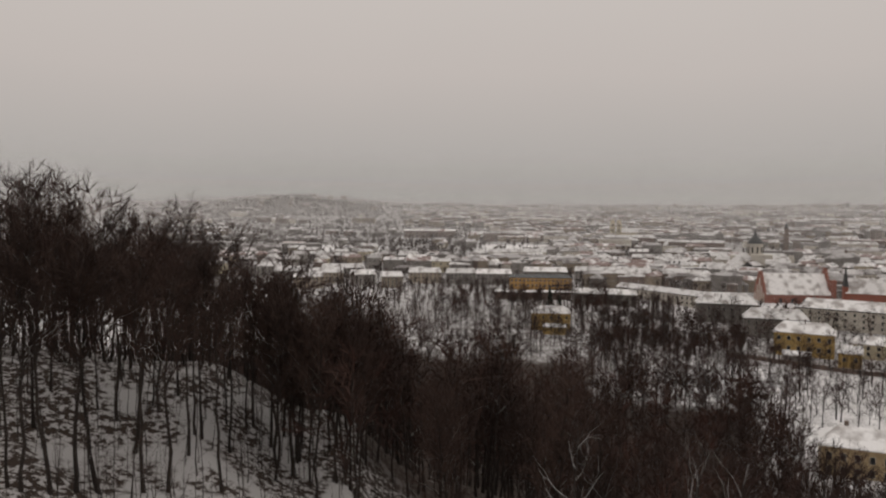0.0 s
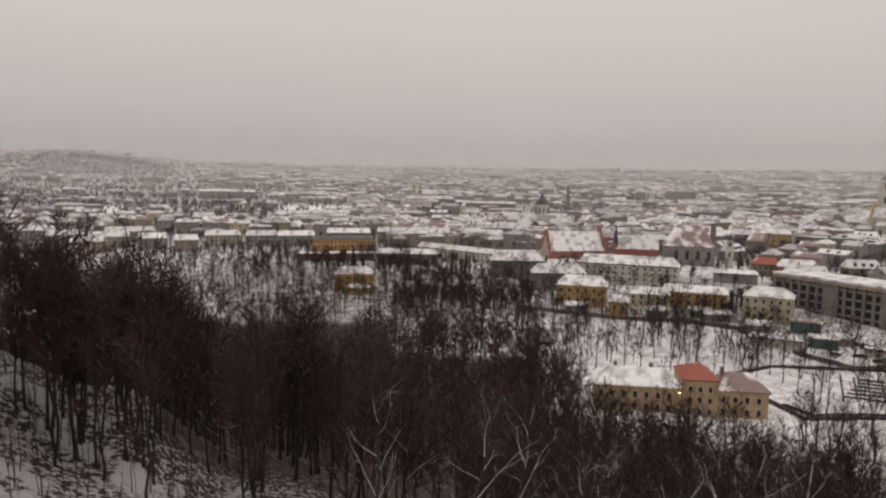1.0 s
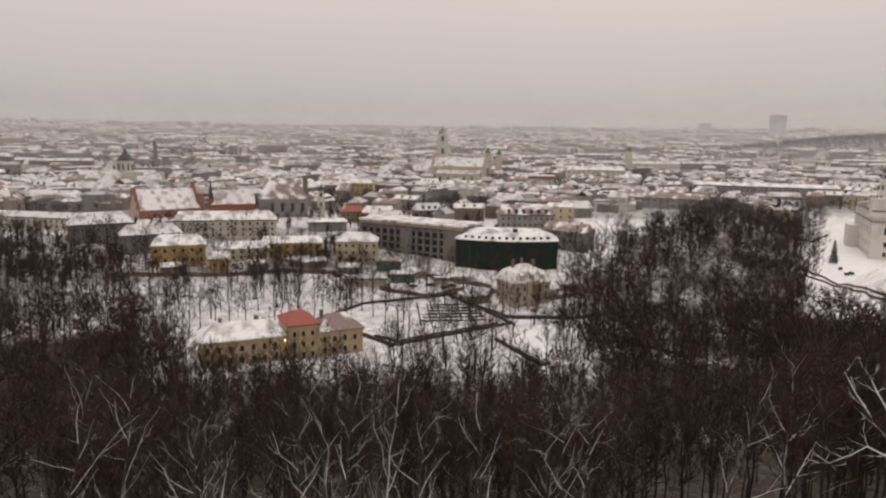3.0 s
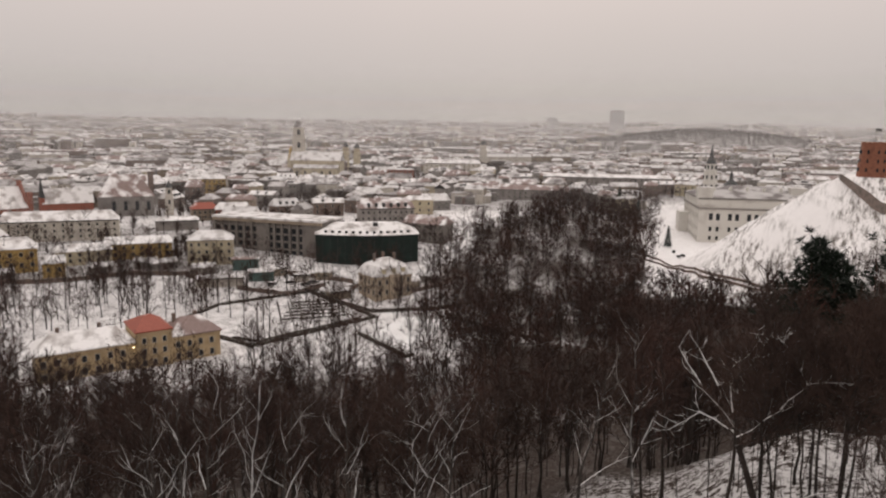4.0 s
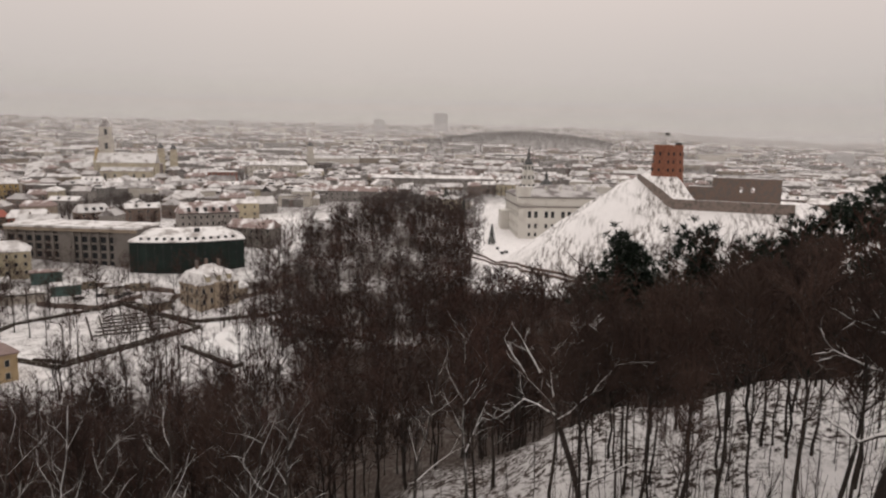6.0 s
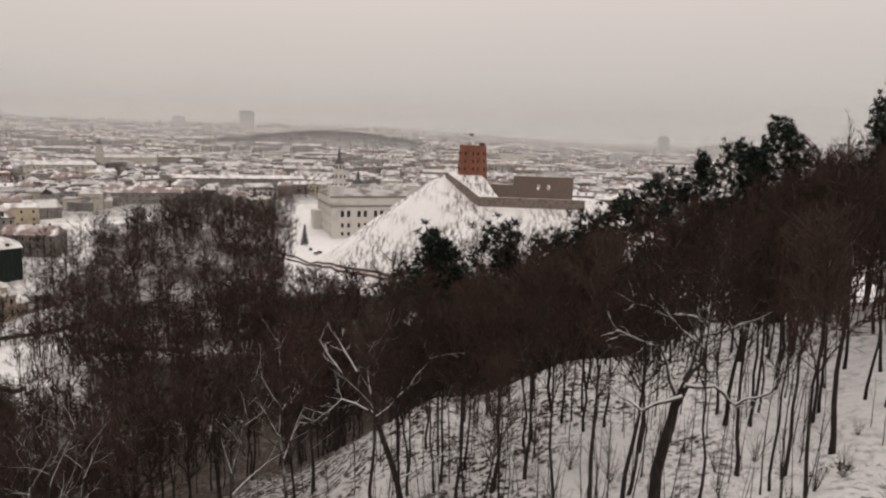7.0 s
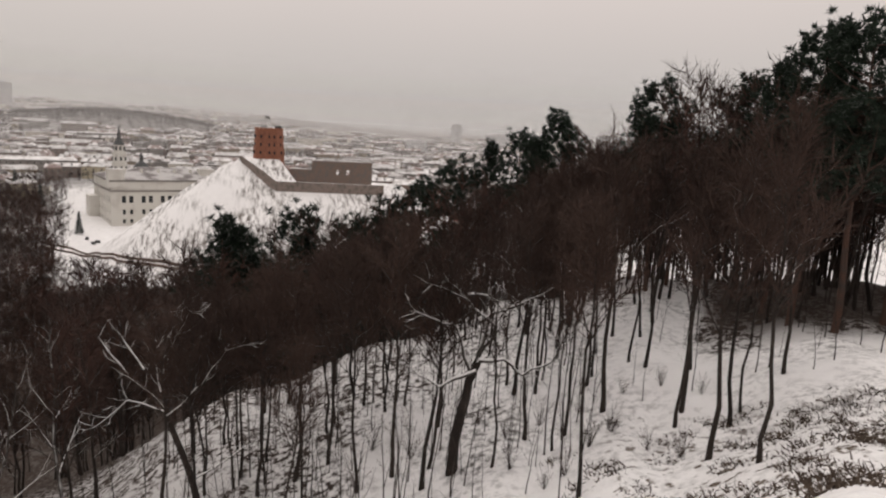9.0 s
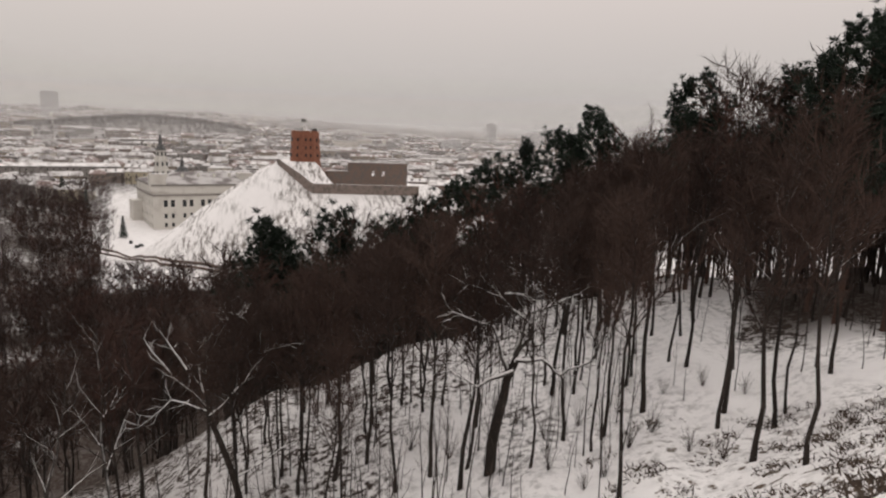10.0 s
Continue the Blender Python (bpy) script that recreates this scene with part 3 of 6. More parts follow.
for a, r in NEAR_RIGHT + NEAR_LEFT:
    x, y = polar(a, r)
    m = rng.choice(slope_models)
    s = min(1.25, canopy(a, r, z_at(x, y)) * rng.uniform(0.8, 1.0) / m["H"])
    stand(m, x, y, rng.uniform(0, 360), s, rng.uniform(-3, 3))
band(slope_models, 36, -42, -6, 58, 92, 0.85, 1.25)
band(slope_models, 50, 86, 124, 46, 76, 0.75, 1.1)
band(slope_models, 16, 84, 108, 37, 50, 0.6, 0.95)
band(slope_models, 40, 114, 152, 54, 84, 0.9, 1.25)
band(birch_models, 18, 8, 80, 38, 58, 0.85, 1.15, tilt=10)
band(wood_models, 60, -14, 84, 48, 84, 0.85, 1.1)
band(park_models, 20, 14, 60, 195, 330, 0.7, 1.05, keep=lambda a, r: not (50 < a < 64 and 200 < r < 320) and not (26 < a < 45 and 212 < r < 262))


def thicket(name, models, spots, label, sizes):
    """A whole wood in one mesh: copies of a few grown trees set on the ground."""
    sources = []
    for m in models:
        vs, fs, k, mats = [], [], 0, []
        for c in m.children:
            me = c.data
            co = np.empty(len(me.vertices) * 3)
            me.vertices.foreach_get("co", co)
            vs.append(co.reshape(-1, 3))
            fs += [[i + k for i in p.vertices] for p in me.polygons]
            mats += [0 if c.name.startswith("trunk") else 1] * len(me.polygons)
            k += len(me.vertices)
        loops = np.concatenate([np.array(f) for f in fs])
        sources.append((np.concatenate(vs), loops, np.array([len(f) for f in fs]), np.array(mats)))
    V, L, N, S, k = [], [], [], [], 0
    for a, r in spots:
        v, loops, n, mats = sources[rng.randrange(len(sources))]
        x, y = polar(a, r)
        w, s = rng.uniform(0, 6.28), rng.uniform(*sizes)
        if r < 190:
            s = max(0.35, min(s, canopy(a, r, z_at(x, y)) * rng.uniform(0.85, 1.04) / 17))
        c, d = math.cos(w) * s, math.sin(w) * s
        V.append(np.stack([v[:, 0] * c - v[:, 1] * d + x, v[:, 0] * d + v[:, 1] * c + y, v[:, 2] * s + z_at(x, y)], 1))
        L.append(loops + k)
        N.append(n)
        S.append(mats)
        k += len(v)
    V, L, N, S = (np.concatenate(q) for q in (V, L, N, S))
    me = bpy.data.meshes.new(name)
    me.vertices.add(len(V))
    me.vertices.foreach_set("co", V.ravel())
    me.loops.add(len(L))
    me.loops.foreach_set("vertex_index", L)
    me.polygons.add(len(N))
    me.polygons.foreach_set("loop_start", np.concatenate([[0], np.cumsum(N)[:-1]]))
    me.polygons.foreach_set("loop_total", N)
    me.polygons.foreach_set("material_index", S)
    me.materials.append(M_bark)
    me.materials.append(M_wood)
    me.update(calc_edges=True)
    return tagged(new(name, me), label, "wood", kind="stuff")


def spread(count, a0, a1, r0, r1, keep=None):
    out = []
    while len(out) < count:
        a, r = rng.uniform(a0, a1), math.sqrt(rng.uniform(r0 * r0, r1 * r1))
        if keep is None or keep(a, r):
            out.append((a, r))
    return out


def hidden(tree):
    """A model that only lends its mesh: remove it once used."""
    for o in (*tree.children_recursive, tree):
        bpy.data.objects.remove(o)


dense = [bare_tree(120 + s, rng.uniform(15, 19), rng.uniform(0.13, 0.19), 0.24, 12, 390, 0.31, M_bark, M_wood, twig_w=0.066, twig_len=2.1, subs=2, trunk_n=6, segs=2) for s in range(6)]
light = [bare_tree(140 + s, rng.uniform(12, 17), 0.2, 0.16, 10, 300, 0.46, M_bark, M_wood, twig_w=0.11, twig_len=2.3, subs=2, trunk_n=5, rise0=0.1, segs=2) for s in range(6)]
airy = [bare_tree(180 + s, rng.uniform(12, 17), 0.2, 0.24, 10, 270, 0.42, M_bark, M_wood, twig_w=0.068, twig_len=1.9, subs=2, trunk_n=5, rise0=0.3, segs=2) for s in range(6)]
sapling = [bare_tree(160 + s, rng.uniform(6, 10), 0.045, 0.4, 4, 30, 0.2, M_bark, M_wood, twig_w=0.012, twig_len=0.8, subs=0, trunk_n=5, lean=0.12, segs=2) for s in range(6)]


def grove(a, r):
    """The old park wood before the palace: its far edge runs back towards the castle, both flanks are ragged."""
    x, y = polar(a, r)
    rag = noise.noise(Vector((x / 22, y / 22, 5)))
    if r > min(600, 368 + 20 * (a - 60)) + 45 * rag or a > 77.2 + 1.6 * rag - 0.004 * max(0, 430 - r):
        return False
    return a > 58.8 + 2.6 * rag + max(0, r - 300) * 0.008 + max(0, 270 - r) * 0.03 and noise.noise(Vector((x / 34, y / 34, 1))) > -0.5


thicket("hillside_wood", dense, spread(28, -42, -6, 62, 92) + spread(36, 114, 152, 56, 84) + spread(30, -14, 84, 52, 84) + spread(240, -44, 8, 74, 175) + spread(270, -8, 84, 62, 172) + spread(120, 22, 64, 120, 176) + spread(180, 78, 114, 74, 200) + spread(130, 106, 156, 58, 130) + spread(150, 112, 156, 76, 120),
        "dense leafless brown wood on the snowy hillside", (0.8, 1.15))
thicket("valley_wood", light,
        spread(230, -22, 6, 150, 340) + spread(220, 0, 27, 160, 285) + spread(60, -16, 14, 330, 460) + spread(165, 76, 108, 180, 308) + spread(110, 72, 90, 225, 312) + spread(30, 60.5, 71, 172, 238),
        "leafless dark trees of the park in the valley", (0.8, 1.2))
thicket("palace_grove", light + airy, spread(740, 56, 80, 190, 640, grove) + spread(70, 60, 77, 172, 255) + spread(26, 55.5, 60.5, 245, 385), "old leafless trees of the grove before the palace", (0.7, 1.12))
thicket("park_trees", airy, spread(120, 10, 36, 262, 350) + spread(40, 22, 28, 180, 262) + spread(34, 33, 41, 285, 345) + spread(60, 14, 48, 290, 410) + spread(80, -6, 14, 335, 480) + spread(48, 38, 52, 236, 330)
        + spread(90, 26, 60, 162, 210) + spread(60, 14, 46, 330, 425) + spread(24, 60, 68, 225, 330) + spread(90, 3, 24, 300, 420) + spread(60, 36, 58, 255, 345) + spread(70, 14, 34, 225, 330) + spread(150, -2, 21, 290, 440) + spread(40, 44, 60, 196, 262),
        "airy leafless park trees standing in the snow", (0.7, 1.1))
thicket("castle_scrub", airy, spread(46, 84, 103, 298, 322), "thin leafless scrub at the foot of the castle hill", (0.4, 0.8))
thicket("undergrowth", sapling, spread(560, -40, -2, 40, 92) + spread(400, 84, 120, 30, 76) + spread(70, 120, 150, 42, 72) + spread(120, 0, 84, 40, 80), "thin leafless saplings on the snowy slope", (0.35, 1.0))
for m_ in dense + light + sapling + airy:
    hidden(m_)


# two old crooked trees that carry snow along their limbs
def crooked_tree(a, r, thick, trunk, limbs, turn, label, size=1.0, limb_w=0.39):
    tr = random.Random(int(a))
    tubes_t, branches = Tubes(), []
    pts = [Vector((u, 0.1 * math.sin(k * 1.9), w)) for k, (u, w) in enumerate(trunk)]
    tubes_t.limb(pts, [thick * (1.2 - 0.55 * k / len(pts)) for k in range(len(pts))], 8)
    for limb in limbs:
        tubes_c = Tubes()
        branches.append(tubes_c)
        p = [Vector((u, tr.uniform(-0.5, 0.5), w)) for u, w in limb]
        fine = []
        for q0, q1 in zip(p, p[1:]):
            fine += [q0.lerp(q1, s / 3) + jitter(tr, 0.10) for s in range(3)]
        fine.append(p[-1])
        n = len(fine)
        tubes_c.limb(fine, [thick * limb_w * (1 - 0.80 * k / n) for k in range(n)], 6)
        for k in range(2, n):
            for b in range(2):
                d = ((fine[k] - fine[k - 1]).normalized() + jitter(tr, 1.0) + Vector((0, 0, 0.3))).normalized()
                e = fine[k] + d * tr.uniform(0.5, 1.4)
                tubes_c.limb([fine[k], fine[k].lerp(e, 0.5) + jitter(tr, 0.12), e], [0.017, 0.012, 0.005], 3)
                for c in range(3):
                    tubes_c.twig(e.lerp(fine[k], tr.random()), (d + jitter(tr, 0.9)).normalized(), tr.uniform(0.3, 0.8), 0.012, tr)
    top = new("crooked_tree")
    for part_name, tubes, mat in [("trunk", tubes_t, M_bark)] + [("branch", b, M_birch) for b in branches]:
        ob = new(part_name, tubes.mesh(part_name, mat))
        ob.parent = top
    x, y = polar(a, r)
    top.matrix_world = pose(x, y, z_at(x, y) - 0.3, 0, 0, turn) @ Matrix.Scale(size, 4)
    return tagged(top, label, "tree")


crooked_tree(86.8, 43, 0.185, [(0.1, -0.6), (-0.5, 2), (-1.2, 4.2), (-1.8, 5.8), (-1.85, 6.4)],
             [[(-1.85, 6.2), (-3.7, 8.5), (-5.7, 10.7)], [(-1.9, 6.4), (-4.0, 7.1), (-5.8, 5.5)], [(-1.9, 6.3), (-2.3, 7.8), (-1.5, 10.2), (-0.6, 12.3), (0.4, 12.7)],
              [(-1.7, 6.0), (0.4, 8.2), (1.6, 10.0), (2.9, 10.6)], [(-2.2, 7.6), (-2.6, 9.8), (-1.2, 11.8)], [(-0.4, 1.8), (2.6, 3.5), (4.4, 5.0)], [(-3.0, 9.0), (-4.4, 10.6)]],
             -98, "crooked forked tree with snow along its limbs")
crooked_tree(107.4, 38, 0.24, [(0.25, -1), (0.4, 0.8), (0.42, 2.0), (0.62, 3.2), (0.85, 4.1), (0.95, 5.0), (1.3, 6.0)],
             [[(1.3, 6.0), (2.5, 6.1), (3.4, 5.3), (4.7, 6.0), (5.0, 7.0)], [(1.2, 5.6), (-0.3, 4.8), (-1.7, 5.3)], [(1.3, 6.0), (2.1, 7.6), (0.6, 8.9), (-0.9, 9.4)], [(1.3, 6.1), (1.9, 8.2), (3.4, 9.0)], [(0.6, 8.9), (1.6, 9.0)],
              [(1.0, 5.4), (0.2, 7.4), (-1.6, 8.2)]],
             -107, "gnarled leaning tree with twisted snowy branches", 1.24, 0.48)

for a, r, e in ((-20.0, 84, 2.5), (-21.6, 88, 1.6), (-24.8, 82, 1.3), (-28.0, 78, 3.3), (-30.4, 80, 3.4), (-31.9, 76, 3.9), (-33.5, 80, 4.2), (126.8, 64, 7.4), (127.6, 66, 6.6), (119, 74, 2.0)):
    x, y = polar(a, r)
    m = rng.choice(wood_models)
    stand(m, x, y, a * 9, (EYE_Z + r * math.tan(radians(e)) - z_at(x, y)) / (m["H"] * 1.05))


def dry_grass():
    """Stubble and dead leaves that stick out of the thin snow near the viewer."""
    tr, tubes = random.Random(77), Tubes()
    for i in range(2600):
        a, r = tr.uniform(115, 150), math.sqrt(tr.uniform(16 ** 2, 40 ** 2))
        x, y = polar(a, r)
        if noise.noise(Vector((x / 2.2, y / 2.2, 2))) < 0.12 - 0.02 * (a - 126):
            continue
        z = z_at(x, y)
        for b in range(9):
            d = Vector((tr.gauss(0, 0.8), tr.gauss(0, 0.8), 0.6)).normalized()
            tubes.blade(Vector((x + tr.gauss(0, 0.22), y + tr.gauss(0, 0.22), z - 0.03)), d, tr.uniform(0.12, 0.38), 0.04, tr)
    ob = new("dry_grass", tubes.mesh("dry_grass", M_grass, False))
    return tagged(ob, "dead grass and leaves sticking out of the snow", "grass", kind="stuff")


def shrub(seed):
    """A small bush: many thin bare stems from one root."""
    tr, tubes = random.Random(seed), Tubes()
    for i in range(22):
        w, out = tr.uniform(0, 6.28), tr.uniform(0.1, 0.7)
        h = tr.uniform(0.6, 1.5)
        a, e = Vector((0, 0, -0.1)), Vector((math.cos(w) * out, math.sin(w) * out, h))
        mid = a.lerp(e, 0.5) + jitter(tr, 0.08)
        tubes.limb([a, mid, e], [0.011, 0.008, 0.003], 3)
        for b in range(5):
            tubes.blade(a.lerp(e, tr.uniform(0.4, 1)), (e - a).normalized() + jitter(tr, 0.5), tr.uniform(0.2, 0.45), 0.006, tr)
    return tagged(new("shrub", tubes.mesh("shrub", M_twig)), "small leafless bush standing in the snow", "shrub", "bushes on the slope")


shrubs, sr = [shrub(k) for k in range(3)], random.Random(4)
SHRUB_SPOTS = [(124.3, 35.5), (117.8, 34), (119.6, 36.5), (116.2, 33.4), (122.0, 44), (113.2, 35.5), (121.3, 38.5), (126.9, 34.5), (115.4, 43), (118.6, 43), (124.9, 44.5), (110.2, 44), (128.0, 43), (135.2, 36), (112.6, 40),
               (108.3, 47), (104.5, 42), (101.1, 43), (98.2, 47), (95.6, 46)]
for k, (a_, r_) in enumerate(SHRUB_SPOTS):
    x_, y_ = polar(a_, r_)
    m_ = pose(x_, y_, z_at(x_, y_), 0, 0, k * 77) @ Matrix.Scale(sr.uniform(0.8, 1.35), 4)
    if k < 3:
        shrubs[k].matrix_world = m_
    else:
        copy_thing(shrubs[k % 3], m_)

M_grass = material("dead_grass", (0.055, 0.04, 0.03), 0.95, 0.5, 0.5, (0.105, 0.078, 0.057), 0.4, bump=0)
dry_grass()

# ---------------------------------------------------------------- buildings
def part(name, verts, faces, mat, parent, label=""):
    ob = mesh_object(name, verts, faces, mat)
    ob.parent = parent
    if label:
        tagged(ob, label)
    return ob


def box(x0, x1, y0, y1, z0, z1):
    v = [(x, y, z) for z in (z0, z1) for x, y in ((x0, y0), (x1, y0), (x1, y1), (x0, y1))]
    f = [(3, 2, 1, 0), (4, 5, 6, 7), (0, 1, 5, 4), (1, 2, 6, 5), (2, 3, 7, 6), (3, 0, 4, 7)]
    return v, f


def joined(*pieces):
    v, f = [], []
    for pv, pf in pieces:
        n = len(v)
        v += pv
        f += [tuple(i + n for i in q) for q in pf]
    return v, f


def gable(w, d, z, rise, over=0.5, thick=0.35, hip=0.0):
    """A roof with its ridge along x; hip: how far the ridge ends stand in."""
    x, y, r = w / 2 + over, d / 2 + over, w / 2 + over - hip
    lower = [(-x, -y, z), (x, -y, z), (x, y, z), (-x, y, z), (-r, 0, z + rise), (r, 0, z + rise)]
    v = lower + [(a, b, c + thick) for a, b, c in lower]
    f = [(6, 7, 11, 10), (8, 9, 10, 11), (7, 8, 11), (9, 6, 10), (0, 4, 5, 1), (2, 5, 4, 3), (1, 5, 2), (3, 4, 0),
         (0, 1, 7, 6), (1, 2, 8, 7), (2, 3, 9, 8), (3, 0, 6, 9)]
    return v, f


def window_mesh(w, h):
    """Dark pane set in a pale frame with a sill, facing -y."""
    key = "window_%d_%d" % (round(w * 10), round(h * 10))
    me = bpy.data.meshes.get(key)
    if me is None:
        t = 0.09
        loops = [((w / 2 + t), 0.05, -t, h + t), ((w / 2 + t), -0.10, -t, h + t), (w / 2, -0.10, 0, h), (w / 2, -0.03, 0, h)]
        v = [(sx * a, y, z) for a, y, lo, hi in loops for sx, z in ((-1, lo), (1, lo), (1, hi), (-1, hi))]
        f = [(k * 4 + q, k * 4 + (q + 1) % 4, k * 4 + 4 + (q + 1) % 4, k * 4 + 4 + q) for k in range(3) for q in range(4)] + [(12, 13, 14, 15)]
        me = bpy.data.meshes.new(key)
        me.from_pydata(v, [], f)
        me.materials.append(M_glass)
        me.materials.append(M_white)
        me.polygons.foreach_set("material_index", [1] * 12 + [0])
        me.update()
    return me


def windows(parent, w, d, z0, h, rows, cols, sides="f", ww=1.2, wh=1.7, cols_side=3):
    for s in sides:
        span, depth, turn = {"f": (w, d, 0), "b": (w, d, 180), "r": (d, w, 90), "l": (d, w, -90)}[s]
        n = cols if s in "fb" else cols_side
        for i in range(rows):
            for k in range(n):
                ob = new("window", window_mesh(ww, wh))
                ob.parent = parent
                ob.matrix_basis = pose(0, 0, 0, 0, 0, turn) @ pose((k + 0.5) / n * span - span / 2, -depth / 2 - 0.01, z0 + (i + 0.55) * h / rows - wh / 2)


def house(name, label, x, y, w, d, h, turn, wall, roof, rise=3.5, hip=2.0, rows=0, cols=0, sides="f", chimneys=2, group="", z=None, cols_side=3, ww=1.2, wh=1.7, category="house", dormers=0):
    """A plain building: walls, roof, chimneys and windows. turn: degrees by which its front (-y) turns."""
    top = new(name)
    if wall in (M_grey, M_beige, M_white) and not group:
        part("snow_guard", *box(-w / 2 - 0.4, w / 2 + 0.4, -d / 2 - 0.62, -d / 2 - 0.5, h - 0.02, h + 0.5), M_dark, top)
    zz = z_at(x, y) if z is None else z
    part("wall", *joined(box(-w / 2, w / 2, -d / 2, d / 2, -4, h), box(-w / 2 - 0.15, w / 2 + 0.15, -d / 2 - 0.15, d / 2 + 0.15, h - 0.5, h - 0.05)), wall, top)
    cover = part("roof", *gable(w, d, h, rise, hip=hip), roof, top)
    for i in range(chimneys):
        u = (i + 0.7) / (chimneys + 0.4) * w - w / 2
        part("chimney", *box(u - 0.45, u + 0.45, 0.6, 1.5, h + rise * 0.3, h + rise + 1.2), M_ruin, cover)
    for i in range(dormers):
        u = (i + 0.5) / dormers * (w - 6) - (w - 6) / 2
        part("dormer", *joined(box(u - 0.8, u + 0.8, -d / 2 + 0.6, -d / 2 + 3, h + 0.3, h + 0.45 * rise + 1.0)), M_dark, cover)
    if rows:
        windows(top, w, d, 0.3, h - 0.6, rows, cols, sides, ww, wh, cols_side)
    top.matrix_world = pose(x, y, zz, 0, 0, turn)
    if z != -500:
        for k in range(max(1, round(w / 14))):
            u = (k + 0.5) / max(1, round(w / 14)) * w - w / 2
            LANDMARKS.append((x + u * math.cos(radians(turn)), y + u * math.sin(radians(turn)), d * 0.5 + 1))
    return tagged(top, label, category, group)


LANDMARKS = []  # x, y, radius kept free


def clear_of(x, y, w):
    return all(math.hypot(x - u, y - v) > q + w for u, v, q in LANDMARKS)


def landmark(x, y, q):
    LANDMARKS.append((x, y, q))


def P(a, r):
    return polar(a, r)


# manor with a red-roofed middle, below the wood
def manor():
    top = new("manor")
    part("wall", *joined(box(-25.5, 25.5, -6.5, 6.5, -4, 8.2), box(0.4, 10.6, -7.7, 7.5, -4, 11.2), box(-25.7, 25.7, -6.7, 6.7, 7.6, 8.1), box(0.2, 10.8, -7.9, 6.8, 10.6, 11.1)), M_manor, top)
    v, f = gable(26, 13, 8.2, 4.2, hip=5)
    wing = part("roof", [(a - 12.6, b, c) for a, b, c in v], f, M_snowroof, top)
    v, f = gable(15, 13, 8.2, 4.2, hip=5)
    part("roof", [(a + 18.2, b, c) for a, b, c in v], f, M_oldroof, top, "roof with thin snow over reddish tin")
    v, f = gable(10, 15, 11.2, 3.4, hip=4.6)
    part("roof", [(a + 5.5, b, c) for a, b, c in v], f, M_redroof, top, "red metal hipped roof")
    for u in (-19, -8, 13.5, 20):
        part("chimney", *box(u - 0.5, u + 0.5, 0.5, 1.7, 11, 13.8), M_ruin, wing)
    for i in range(2):
        for u in list(np.arange(-23.6, 0, 3.4)) + list(np.arange(12.6, 25, 3.4)):
            ob = new("window", window_mesh(1.2, 1.9))
            ob.parent, ob.matrix_basis = top, pose(float(u), -6.51, 1.0 + 3.7 * i)
    for i in range(3):
        for u in (2.6, 5.5, 8.4):
            ob = new("window", window_mesh(1.1, 1.7))
            ob.parent, ob.matrix_basis = top, pose(u, -7.71, 1.0 + 3.4 * i)
    for i in range(2):
        for u in (-4, 0, 4):
            ob = new("window", window_mesh(1.2, 1.9))
            ob.parent, ob.matrix_basis = top, pose(0, 0, 0, 0, 0, -90) @ pose(u, -25.51, 1.0 + 3.7 * i)
    top.matrix_world = pose(130.6, 184.2, -0.2, 0, 0, -25)
    landmark(129.6, 184.8, 34)
    return tagged(top, "long cream manor with snowy wings and a red-roofed middle", "manor")


manor()


def wall_lamp():
    top = new("wall_lamp")
    part("bracket", *box(-0.05, 0.05, -0.6, 0, 0, 0.08), M_dark, top)
    glow = bpy.data.materials.new("lamp_glow")
    glow.use_nodes = True
    glow.node_tree.nodes["Principled BSDF"].inputs["Emission Color"].default_value = (1, 0.8, 0.5, 1)
    glow.node_tree.nodes["Principled BSDF"].inputs["Emission Strength"].default_value = 12
    part("bulb", *box(-0.15, 0.15, -0.78, -0.48, -0.3, 0), glow, top, "glowing warm bulb")
    top.matrix_world = pose(130.6, 184.2, -0.2, 0, 0, -25) @ pose(-0.4, -6.5, 7.2)
    return tagged(top, "lit warm lamp on the manor wall", "lamp")


wall_lamp()

